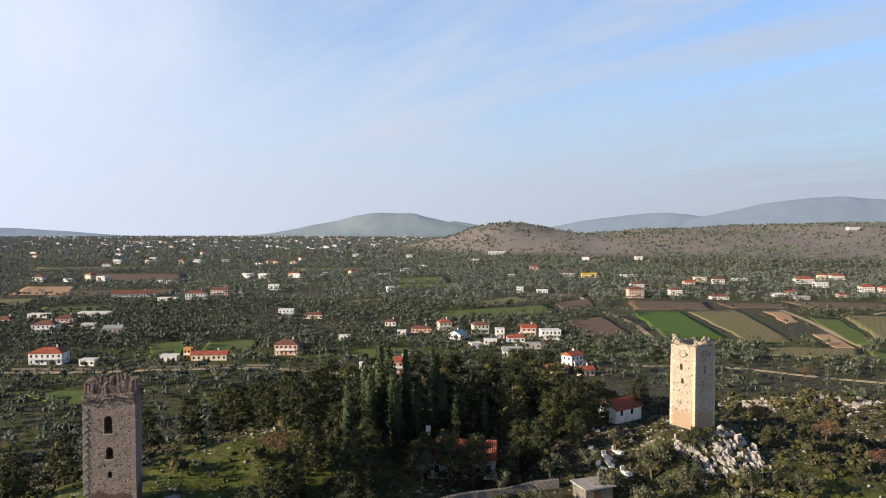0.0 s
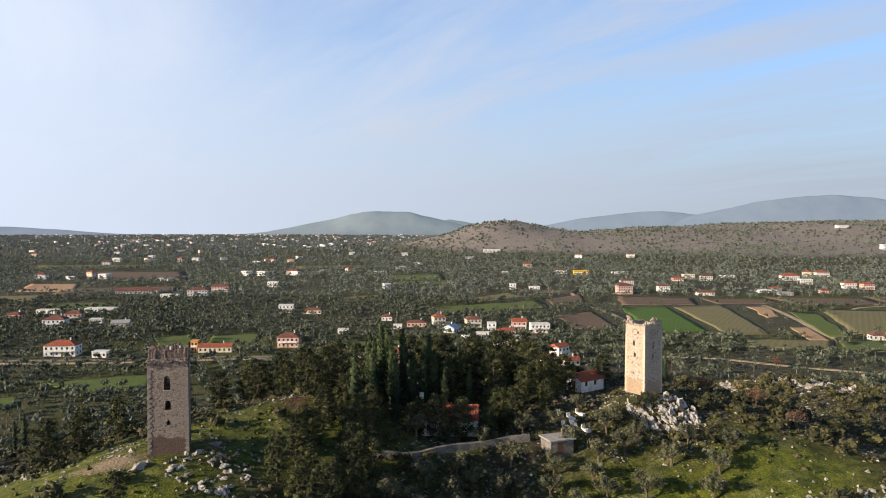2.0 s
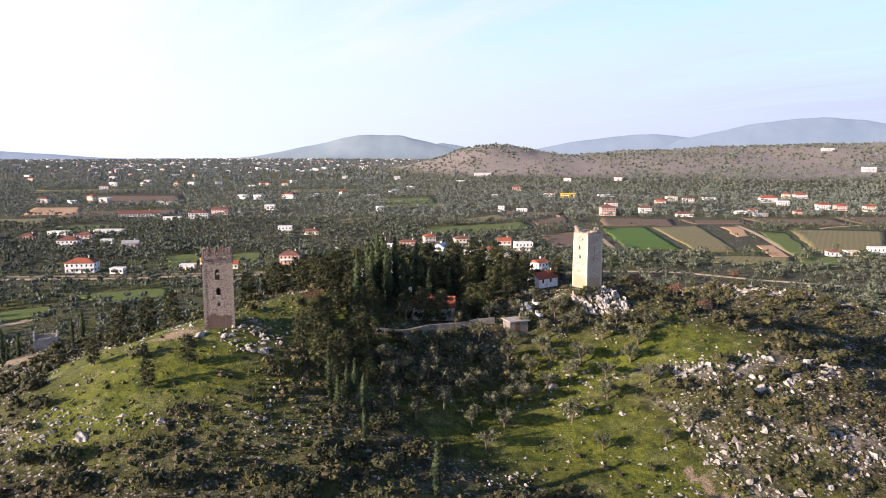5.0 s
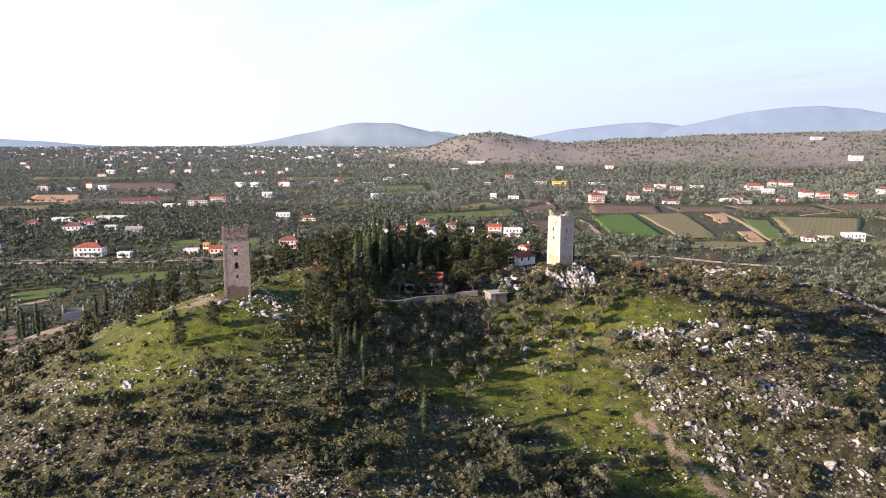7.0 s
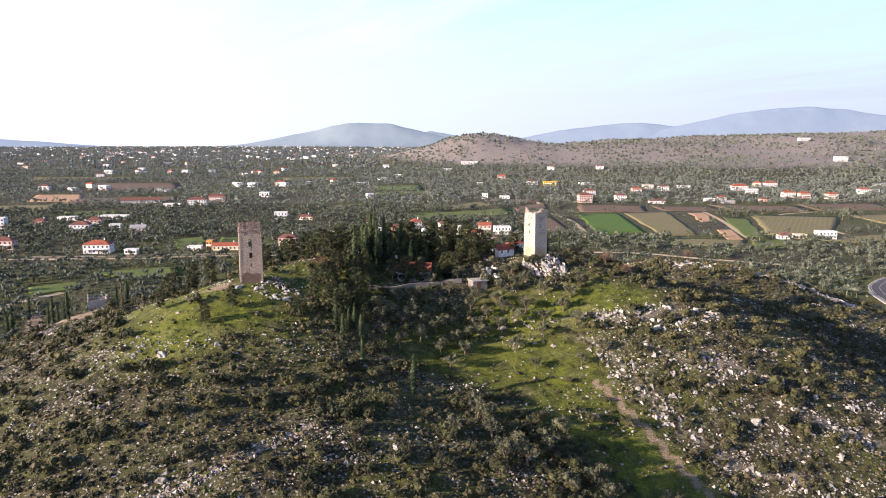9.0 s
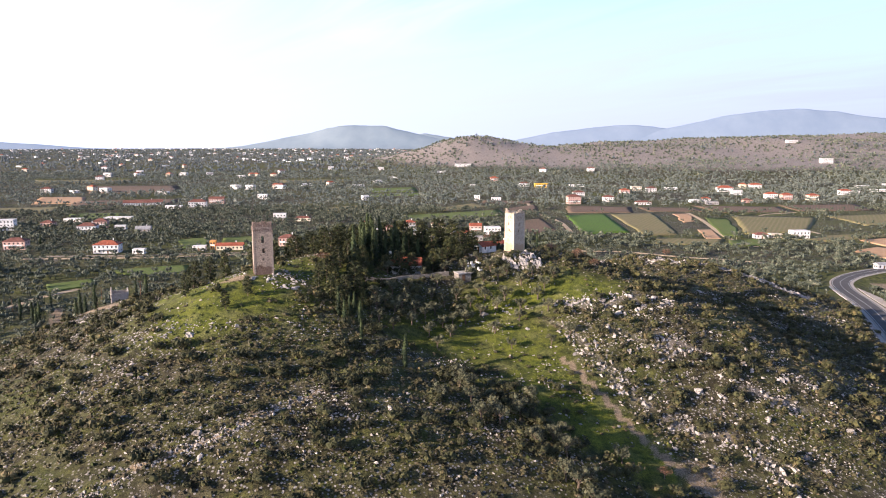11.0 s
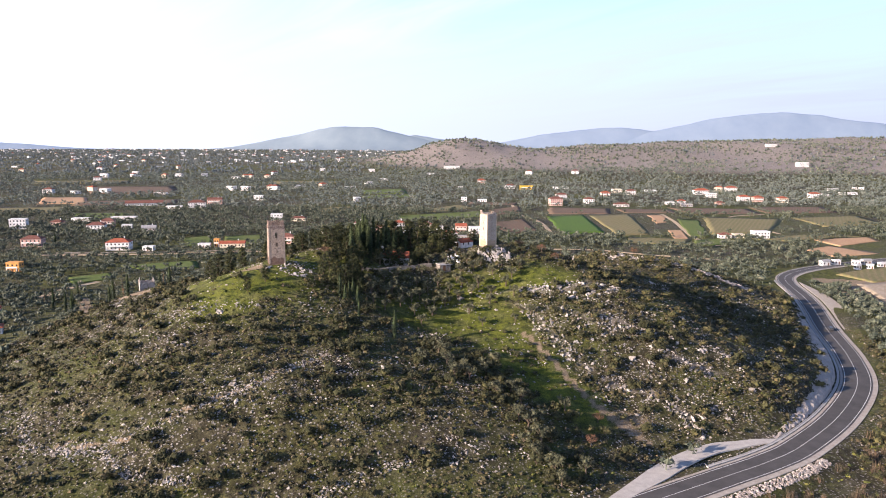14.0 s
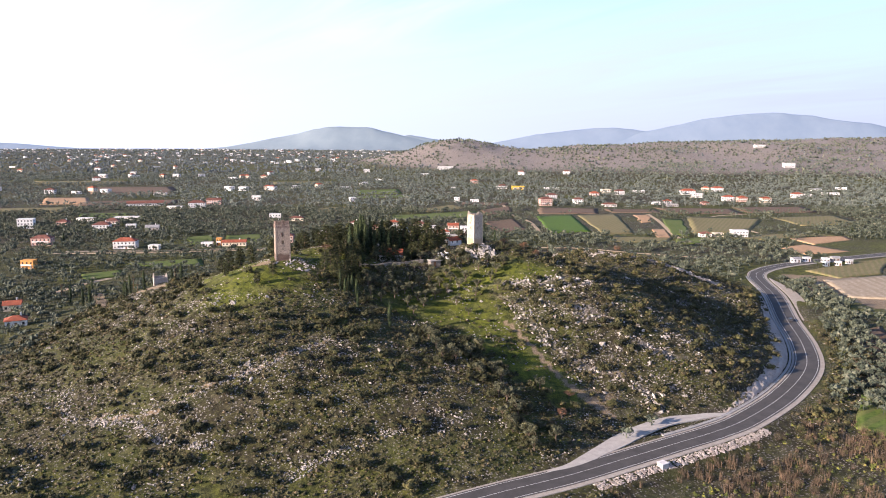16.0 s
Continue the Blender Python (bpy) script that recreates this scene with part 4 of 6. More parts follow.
def quoins(t, w, h, r, mat):
    """Dressed corner stones, laid long and short by turns."""
    shapes = []
    for _ in range(4):
        bm = bmesh.new()
        box(bm, -0.3, -0.2, -0.16, 0.3, 0.2, 0.16)
        for v in bm.verts:
            v.co += Vector(r.normal(size=3) * 0.018)
        me = bpy.data.meshes.new("corner_stone")
        bm.to_mesh(me), bm.free()
        me.materials.append(mat)
        shapes.append(me)
    for k in range(4):
        for i in range(int((h - 1.5) / 0.36)):
            long = (i + k) % 2
            z = 0.3 + i * 0.36
            f = (w / 2) * (1.0 + 0.025 * (1 - (z + 2.5) / (h + 2.5)))
            ob = new("corner_stone", shapes[(i * 3 + k) % 4])
            ob.parent = t
            off = (0.3 if long else 0.2) - 0.025
            off2 = (0.2 if long else 0.3) - 0.025
            p = Vector((f - off, -f + off2, z))
            ob.matrix_local = side_turn(k) @ Matrix.Translation(p) @ (Matrix() if long else pose(0, 0, 0, 0, 0, 90))


def build_east_tower():
    """The broken tower on the limestone crag."""
    w, h = 4.75, 12.9
    t = thing("stone_tower", pose(40.0, 115.2, 43.1, 0, 0, 32.7), "buff stone medieval tower with a broken top, on a limestone crag", "tower")
    wins = [(3, -0.3, 9.0, 0.55, 1.0), (3, -0.05, 6.9, 0.55, 0.85), (3, 0.75, 11.35, 0.3, 0.5), (0, -0.1, 8.6, 0.42, 1.35), (0, -0.3, 6.7, 0.45, 0.95), (0, 1.0, 11.4, 0.35, 0.55),
            (0, -0.2, 3.6, 0.25, 0.5), (3, -0.3, 3.6, 0.2, 0.4), (1, 0, 8.6, 0.5, 1.2), (2, 0, 8.6, 0.5, 1.2)]
    shaft = tower_body(w, h, wins, 8, TOWER_BUFF, t, 0.9)
    r = np.random.default_rng(21)
    quoins(shaft, w, h, r, QUOIN_BUFF)
    # broken wall head, higher towards the corners
    for side in range(4):
        bits = []
        for i in range(120):
            u = r.uniform(-1, 1)
            top = {3: 0.2 + 2.0 * max(0, -u - 0.2) + 0.9 * max(0, u - 0.5), 0: 0.25 + 2.0 * max(0, 0.75 - abs(u - 0.3)), 1: 0.9 * max(0.2, -u), 2: 0.5 + 0.6 * max(0, u)}[side]
            v, f = boulder(r, 0.75)
            p = side_turn(side) @ Vector((u * (w / 2 - 0.22), -w / 2 + 0.15 + 0.5 * r.random(), h - 0.12 + max(0.0, top) * r.random()))
            bits.append((v * 0.27 * (0.7 + 0.7 * r.random()) + np.array(p), f))
        part("broken_wall_head", mesh_of("broken_wall_head", *join(bits), TOWER_BUFF), TOWER_BUFF, t, "ragged broken masonry")["kind"] = "stuff"
    # blind round hollows high on two faces
    for side, cx in ((3, -0.05), (0, -0.2)):
        bm = bmesh.new()
        ring = 18
        loops = []
        for rad, d in ((0.66, 0.0), (0.64, -0.07), (0.56, -0.07), (0.54, 0.0)):
            loops.append([bm.verts.new((cx + rad * math.cos(a), -w / 2 * 1.004 + d, 11.6 + rad * math.sin(a))) for a in (2 * math.pi * i / ring for i in range(ring))])
        for p, q in zip(loops, loops[1:]):
            for i in range(ring):
                bm.faces.new((p[i], p[(i + 1) % ring], q[(i + 1) % ring], q[i]))
        ob = part("roundel", bm, TOWER_GREY, t, "round moulded stone ring")
        ob.matrix_local = side_turn(side)


build_west_tower()
build_east_tower()

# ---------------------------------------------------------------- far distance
def haze_paint(name, low, high, glow):
    """Far mountains: dull blue-grey, with the air's haze put into base colour and glow."""
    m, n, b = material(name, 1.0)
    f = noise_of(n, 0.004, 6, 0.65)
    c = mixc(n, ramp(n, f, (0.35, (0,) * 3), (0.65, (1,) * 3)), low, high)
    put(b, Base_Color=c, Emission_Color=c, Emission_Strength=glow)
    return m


def mountain(x, y, sx, sy, h, mat, label, seed):
    k = 60
    u, v = np.meshgrid(np.linspace(-2.6, 2.6, k), np.linspace(-2.6, 2.6, k))
    X, Y = x + u.ravel() * sx, y + v.ravel() * sy
    Z = h * np.exp(-(u.ravel() ** 2 + v.ravel() ** 2) / 2) * (1 + 0.22 * fbm(X + seed, Y, sx * 0.7, 4)) - 3.0
    i = (np.arange(k - 1)[:, None] * k + np.arange(k - 1)).ravel()
    ob = new("mountain", mesh_of("mountain", np.column_stack([X, Y, Z]), np.stack([i, i + 1, i + k + 1, i + k], 1), mat, True))
    tagged(ob, label, "mountain", kind="structure")


BLUE_HILL = haze_paint("far wooded hill in haze colour", (0.13, 0.165, 0.19), (0.175, 0.21, 0.225), 0.34)
BLUE_RANGE = haze_paint("far mountain range in haze colour", (0.125, 0.160, 0.205), (0.155, 0.19, 0.23), 0.42)
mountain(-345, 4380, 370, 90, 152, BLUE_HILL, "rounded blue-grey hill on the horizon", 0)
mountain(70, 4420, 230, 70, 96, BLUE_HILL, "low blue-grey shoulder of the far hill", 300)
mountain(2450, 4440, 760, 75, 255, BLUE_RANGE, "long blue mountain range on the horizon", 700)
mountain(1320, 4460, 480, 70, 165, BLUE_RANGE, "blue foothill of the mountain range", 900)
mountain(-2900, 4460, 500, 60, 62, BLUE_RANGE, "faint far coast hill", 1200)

# ---------------------------------------------------------------- plants and stones
R = np.random.default_rng(5)


def plant_kind(name, makers, leaf_mat, label, category):
    """One hidden store of tree meshes: trunk and crown for each maker."""
    out = []
    for trunk, crown in makers:
        out.append((mesh_of(name + "_trunk", *trunk, BARK), mesh_of(name + "_crown", *crown, leaf_mat)))
    return name, out, label, category


def plant(kind, x, y, size, group="", label=""):
    name, forms, text, category = kind
    trunk, crown = forms[int(R.integers(len(forms)))]
    t = thing(name, pose(x, y, gz(x, y), 0, 0, R.random() * 360) @ Matrix.Diagonal((size * R.uniform(0.9, 1.12), size * R.uniform(0.9, 1.12), size, 1)), label or text, category, group)
    part("trunk", trunk, BARK, t), part("crown", crown, None, t)


PINES = plant_kind("pine_tree", [pine_tree(R, 11, s) for s in (0.3, 0.8, 1.2)], PINE, "dark green pine tree with an uneven crown", "tree")
CYPRESSES = plant_kind("cypress_tree", [cypress_tree(R, 11, 0.95), cypress_tree(R, 11, 1.15)], CYPRESS, "slender dark green cypress tree", "tree")
OLIVES = plant_kind("olive_tree", [olive_tree(R) for _ in range(3)], OLIVE, "grey-green olive tree with a rounded crown", "tree")
BARES = plant_kind("bare_tree", [bare_tree(R) for _ in range(2)], RUSSET, "leafless reddish-brown tree with fine twigs", "tree")
SHRUBS = plant_kind("shrub", [shrub(R) for _ in range(4)], SCRUB, "dark olive-brown evergreen shrub on the stony slope", "shrub")

# the wood on the saddle and round the church
for x, y, s in ((-18, 74, 0.85), (-14, 76, 1.0), (-15, 71, 0.8), (-12, 83, 1.05), (-12, 89, 1.05), (-14, 95, 0.95), (-13, 100, 1.0), (-11, 104, 1.05), (-17, 113, 0.9),
                (-35, 122, 0.85), (-30, 123, 0.9), (-25, 120, 0.95), (-21, 117, 1.0), (-38, 125, 0.85), (-43, 123, 0.8), (-15, 118, 1.05), (-20, 125, 1.1), (4, 122, 1.05), (9, 126, 1.1),
                (12, 121, 1.0), (15, 128, 1.1), (19, 124, 0.95), (2, 131, 1.1), (22, 119, 0.85), (24, 131, 0.8), (8, 134, 1.0), (-5, 134, 1.1), (-26, 127, 0.9), (-58, 97, 0.8), (-62, 92, 0.85),
                (-55, 104, 0.75), (-40, 68.5, 0.56), (-44.5, 62, 0.5), (-58, 72, 0.5), (-22, 80, 0.95), (-20.5, 86, 1.0), (-17, 80, 0.9), (-19, 92, 0.9), (-18, 102, 0.95), (-16, 107, 1.0), (-22, 111, 0.9), (-10, 96, 0.9), (-9, 88, 0.9), (-10, 79, 0.8), (-9, 73, 0.7), (0, 127, 1.1), (14, 134, 1.0), (20, 135, 0.9), (-12, 128, 1.1), (-28, 115, 0.75), (26, 122, 0.8), (12, 114, 0.8), (15, 110, 0.75), (-3, 109, 0.7), (-46, 104, 0.7), (-36, 130, 0.9), (-13, 66, 0.5), (21, 113, 0.6), (1.2, 105.5, 0.85), (4.6, 106, 0.8), (-4.5, 105, 0.7), (9.5, 106, 0.62), (35, 128, 0.7), (17, 116, 0.8), (-67, 101, 0.7), (-48, 118, 0.7)):
    plant(PINES, x, y, s * (0.66 if -26 < x < -3 and y < 109 else 0.9), "pine wood on the saddle")
for x, y, s in ((-12, 112, 1.2), (-10, 115, 1.3), (-8, 113, 1.15), (-6, 117, 1.3), (-4, 115, 1.15), (-2, 118, 1.2), (-9, 119, 1.25), (0, 120, 1.1), (3, 121, 1.0), (5, 123, 1.0), (-11, 109, 1.2), (-1, 123, 1.1),
                (-7, 110, 1.1), (7, 120, 0.9), (-13, 62, 0.6), (-15, 66, 0.7), (-9, 65, 0.6), (-14, 106, 1.1), (2, 117, 1.1), (-8.2, 57, 0.55), (3.5, 48, 0.78), (-12, 66, 0.6), (-11, 70, 0.55), (44.5, 119.5, 0.4), (52, 140, 0.6)):
    plant(CYPRESSES, x, y, s, "cypresses beside the church")
for x, y, s in ((-108, 128, 0.8), (-118, 138, 0.9), (-121, 141, 0.7), (-98, 150, 0.8), (-105, 158, 0.75), (-150, 170, 1.0), (-158, 180, 0.9), (-170, 193, 0.9), (-168, 216, 0.8), (-146, 160, 0.9), (-135, 175, 0.8), (-140, 190, 0.9)):
    plant(CYPRESSES, x, y, s, "cypresses by the track")
for x, y, s in ((2, 82, 1.0), (7, 86, 0.9), (9, 79, 1.0), (15, 89, 0.9), (20, 84, 1.0), (21, 80, 1.05), (26, 84, 0.95), (34, 91, 1.1), (37, 80, 0.9), (44, 90, 0.95), (11, 92, 0.9), (-3, 81, 1.0), (-6, 83, 0.95),
                (24, 103, 1.0), (31, 106, 1.1), (40, 98, 1.0), (28, 99, 1.0), (33, 101, 1.05), (36, 104, 0.9), (-1, 90, 1.0), (4, 94, 0.95), (28, 92, 0.9), (14, 76, 0.9), (5, 73, 0.9), (29, 74, 0.9), (46, 83, 0.9), (50, 70, 0.8),
                (-5, 76, 1.0), (0, 68, 0.9), (44, 66, 0.7), (13, 98, 0.9), (20, 97, 0.9), (8, 103, 0.8), (16, 106, 0.9), (-3, 103, 0.9), (27, 112, 0.8), (22, 108, 0.8), (17, 46, 1.0), (34, 38, 0.95), (52, 22, 1.0), (24, 30, 0.9), (38, 24, 0.9), (12, 32, 0.9), (42, 12, 0.9), (37, 3, 0.8), (0, 78, 0.9), (6, 80, 0.95), (12, 83, 0.9), (17, 79, 0.85), (10, 70, 0.9), (16, 71, 0.85), (23, 90, 0.9), (31, 87, 0.95), (19, 93, 0.9), (3, 88, 0.9), (38, 86, 0.85), (12, 64, 0.8), (33, 66, 0.75), (-4, 70, 0.9), (47, 95, 0.9), (51, 100, 0.9), (44, 102, 0.85), (26, 95, 0.9)):
    plant(OLIVES, x, y, s, "olive trees in the hollow")
for x, y, s in ((1, 112, 1.3), (54, 122, 0.8), (62, 116, 0.8), (66, 108, 0.7), (-24, 104, 0.8), (61, 20, 0.6), (56, 8, 0.7), (176, 350, 1.4), (62, 430, 1.5)):
    plant(BARES, x, y, s, "bare trees")


def clear_of_buildings(x, y, margin=0.0):
    ok = (np.hypot(x + 39, y - 85) > 5 + margin) & (np.hypot(x - 40, y - 115.2) > 5 + margin) & (np.hypot(x - 30, y - 126.5) > 6 + margin)
    ok &= (np.hypot(x - 5, y - 112) > 8 + margin) & (np.hypot(x + 108, y - 141) > 12) & (np.abs(x - 22) + np.abs(y - 102) > 6)
    return ok


for x, y, s in ((37, 108.5, 1.7), (35, 107, 1.9), (39.5, 109.5, 1.4), (33.5, 109, 1.6), (50, 112, 1.5), (53, 115, 1.8), (57, 112, 1.6), (60, 118, 1.9)):
    plant(SHRUBS, x, y, s, "shrubs beside the crag")
for i in range(46):
    t = i / 45
    x, y = 22 + 25 * t + R.normal() * 4.0, 44 - 54 * t + R.normal() * 4.0
    if i % 3:
        plant(SHRUBS, x, y, 1.3 + R.random(), "shrubs in the gully")
    else:
        plant(OLIVES, x, y, 0.8 + 0.4 * R.random(), "olive trees in the hollow")

SIDE = spline([(113, 17.5), (103, 16), (91, 12.5), (79, 5), (65, -7), (54, -17)], 3.0)


def hill_slope(x, y, roadside=9.0):
    """1 on the scrub-covered hillside, 0 on road, track, turf and buildings."""
    h = rises(x, y, HILL)
    ok = (h > 0.6) & clear_of_buildings(x, y) & (line_distance(x, y, ROAD) > roadside) & (line_distance(x, y, SIDE) > 5) & (line_distance(x, y, TRACKS[0][0]) > 2.0) & (line_distance(x, y, TRACKS[1][0]) > 3.5)
    return ok * 1.0


# large shrubs: those nearest the walk are things, the rest one mesh
def shrub_share(x, y):
    g = grass_cover(x, y)
    return hill_slope(x, y) * np.clip(0.72 + fbm(x, y, 28, 2) * 0.8 - 0.72 * (g > 0.6), 0.05, 1)


sx, sy = scatter(3900, -150, 205, -48, 250, shrub_share)
ss = 0.75 + 1.45 * rng.random(len(sx)) ** 1.5
near = (np.abs(sx - 15) < 75) & (sy < 70)
pick = np.nonzero(near)[0][:260]
for i in pick:
    plant(SHRUBS, float(sx[i]), float(sy[i]), float(ss[i]), "shrubs on the near slope")
rest = np.setdiff1d(np.arange(len(sx)), pick)
strew("shrubs", [bush(R) for _ in range(7)], sx[rest], sy[rest], ss[rest], SCRUB, "olive-brown shrubs scattered over the stony hill", "shrubs", 0.05)

lx, ly = scatter(56000, -150, 205, -55, 250, lambda x, y: hill_slope(x, y, 8.0) * np.clip(0.62 + fbm(x, y, 16, 3) * 0.8 - 0.75 * (grass_cover(x, y) > 0.5), 0.03, 1))
strew("low_scrub", [tuft(R) for _ in range(6)], lx, ly, 0.7 + 1.2 * rng.random(len(lx)) ** 1.5, LOW_SCRUB, "low brown thorny scrub between the stones", "scrub")
hx, hy = scatter(36000, -150, 205, -55, 250, lambda x, y: hill_slope(x, y, 8.0) * np.clip(0.42 + fbm(x + 90, y, 20, 3) * 0.9, 0.08, 1))
strew("green_herbs", [tuft(R, 0.36) for _ in range(5)], hx, hy, 0.6 + 1.3 * rng.random(len(hx)) ** 2, HERBS, "tufts of green herbs and grass", "herbs")

# limestone breaking through the turf
def ledges(x, y):
    """Where the rock comes out: in belts along the slope and in known outcrops."""
    b = np.clip(fbm(x + 40, y * 1.6, 18, 4) * 3.2 - 0.1, 0, 1) * (rises(x, y, HILL) > 2)
    for cx, cy, rx, ry in ((42, 105, 8, 5), (74, 36, 12, 8), (90, 28, 10, 6), (60, 60, 7, 14), (70, 80, 10, 8), (-30, 84, 7, 6), (-34, 78, 6, 4), (-10, 24, 18, 5), (105, 55, 20, 14), (98, 22, 4, 3)):
        b = np.maximum(b, 1.2 * np.exp(-((x - cx) / rx) ** 2 - ((y - cy) / ry) ** 2))
    for line in (TRACKS[2][0], spline([(-23, -24), (-15, -16), (-2, -9), (6, -6)], 2.0), spline([(-86, 4), (-70, 0), (-56, -9), (-41, -11)], 2.0)):
        d = line_distance(x, y - 1.5, line)
        b = np.maximum(b, 0.9 * np.exp(-(d / 2.0) ** 2))
    far = np.exp(-((x - 130 + 0.25 * (y - 205)) / 45) ** 2 - ((y - 204 + 0.35 * (x - 130)) / 9) ** 2)
    return np.clip(np.maximum(b, far), 0, 1) * (1 - 0.75 * (grass_cover(x, y) > 0.62) * (b < 0.6))


rx_, ry_ = scatter(260000, -150, 205, -55, 250, lambda x, y: (0.11 + 0.45 * ledges(x, y)) * hill_slope(x, y, 8.0) * np.clip(0.6 + fbm(x, y, 6, 2) * 1.6, 0, 1))
rsize = 0.14 + 0.42 * rng.random(len(rx_)) ** 2.4
strew("limestone_rocks", [crag_stone(R, 0.7) for _ in range(14)], rx_, ry_, rsize, LIMESTONE, "pale grey limestone rubble breaking through the slope", "rocks", 0.05)
for line in BELTS:
    length = float(np.linalg.norm(np.diff(line, axis=0), axis=1).sum())
    x, y = along(line, -3.6, 3.6, int(length * 8))
    w = rng.random(len(x)) < np.clip(0.5 + fbm(x, y, 5, 2) * 2.0, 0.05, 1)
    x, y = x[w], y[w]
    strew("limestone_ledge", [crag_stone(R, 0.9) for _ in range(8)] + [boulder(R, 0.85) for _ in range(8)], x, y, 0.2 + 0.7 * rng.random(len(x)) ** 2.4, LIMESTONE, "jagged weathered limestone ledge along the slope", "rocks", 0.1, tilt=0.45)
x, y = along(CREST, -6.0, 4.0, 3600)
w = rng.random(len(x)) < np.clip(0.65 + fbm(x, y, 9, 2) * 1.6, 0.1, 1)
strew("limestone_crest", [crag_stone(R, 0.95) for _ in range(8)] + [boulder(R, 0.9) for _ in range(8)], x[w], y[w], 0.35 + 0.95 * rng.random(int(w.sum())) ** 2.0, LIMESTONE, "broken crest of pale limestone behind the towers", "rocks", 0.0, tilt=0.4)
qx, qy = scatter(2600, -150, 205, -50, 250, lambda x, y: ledges(x, y) ** 2 * hill_slope(x, y, 8.0) * 0.55)
strew("limestone_ledges", [boulder(R, 0.55, ICO2) for _ in range(7)], qx, qy, 0.55 + 0.75 * rng.random(len(qx)) ** 2, LIMESTONE, "weathered limestone ledges on the hillside", "rocks", 0.15, tilt=0.35)

def big_ledges(x, y):
    b = np.zeros_like(x)
    for cx, cy, rx, ry in ((74, 37, 11, 6), (88, 30, 9, 5), (60, 60, 6, 13), (70, 80, 9, 7), (84, 50, 12, 6), (104, 56, 16, 9), (52, 84, 5, 4)):
        b = np.maximum(b, np.exp(-((x - cx) / rx) ** 2 - ((y - cy) / ry) ** 2))
    far = np.exp(-((x - 130 + 0.25 * (y - 205)) / 48) ** 2 - ((y - 206 + 0.35 * (x - 130)) / 7) ** 2)
    return np.maximum(b, far) * np.clip(0.5 + fbm(x, y, 9, 2) * 1.5, 0, 1) * hill_slope(x, y, 9.0)


qx, qy = scatter(14000, 40, 205, 10, 250, lambda x, y: big_ledges(x, y) * 0.42)
strew("limestone_outcrops", [boulder(R, 0.7, ICO2) for _ in range(7)], qx, qy, 0.5 + 0.9 * rng.random(len(qx)) ** 2, LIMESTONE, "bare pale limestone outcrops along the ridge", "rocks", 0.3, tilt=0.4)

# crag below the broken tower: upright slabs
slabs = [mesh_of("boulder", *boulder(R, 0.9, ICO2), LIMESTONE) for _ in range(5)]
for i in range(190):
    a, d = R.random() * 6.283, math.sqrt(R.random())
    x, y = 41.6 + 7.2 * d * math.cos(a), 108.6 + 3.6 * d * math.sin(a)
    if math.hypot(x - 40, y - 115.2) < 4.6:
        continue
    s = 0.22 + 0.62 * R.random() ** 1.8
    ob = new("boulder", slabs[i % 5])
    ob.matrix_world = pose(x, y, gz(x, y) - 0.1 * s, 0, 0, -35 + R.normal() * 45) @ pose(0, 0, 0, 8 * R.normal(), -30 + 18 * R.normal(), 0) @ Matrix.Diagonal((0.75 * s, 0.9 * s, (1.0 + 0.6 * R.random()) * s, 1))
    tagged(ob, "upright weathered slab of pale limestone", "rock", "crag below the broken tower")
for i in range(65):
    a, d = R.random() * 6.283, math.sqrt(R.random())
    x, y = -31.0 + 6.5 * d * math.cos(a), 79 + 5 * d * math.sin(a)
    if math.hypot(x + 39, y - 85) < 4.4:
        continue
    s = 0.18 + 0.45 * R.random() ** 2
    ob = new("boulder", slabs[i % 5])
    ob.matrix_world = pose(x, y, gz(x, y) + 0.05, R.normal() * 25, R.normal() * 25, R.random() * 360) @ Matrix.Diagonal((1.2 * s, 0.9 * s, 0.75 * s, 1))
    tagged(ob, "grey limestone boulder in the turf", "rock", "boulders below the battlemented tower")

# ---------------------------------------------------------------- groves of the plain
def plain_share(x, y, base):
    ok = (rises(x, y, HILL) < 1.6) & (line_distance(x, y, ROAD) > 10)
    for p in FIELDS:
        ok &= ~inside(x, y, p)
    for line, w in LANES:
        ok &= line_distance(x, y, line) > w + 2
    for hx_, hy_, hr in HOUSE_SPOTS:
        ok &= np.hypot(x - hx_, y - hy_) > hr
    ok &= ~((x > 250) & (x < 340) & (y > 150) & (y < 285))
    ok &= ~((x > 20) & (x < 250) & (y < 230) & ((x - 60) * 0.5 - (y + 18) > 0))
    ok &= ~((y < 5) & (x < 70))
    ridge = smooth(5, 30, rises(x, y, FAR))
    farmed = 0.8 * inside(x, y, [(150, 455), (140, 640), (180, 730), (430, 720), (520, 620), (400, 470), (270, 435)])
    return ok * np.clip(base + fbm(x, y, 85, 3) * 0.9 - 0.8 * ridge - farmed, 0.03, 1)


def view_wedge(x, y, wide=0.72):
    return np.abs(x) < 175 + wide * np.maximum(y + 200, 0)


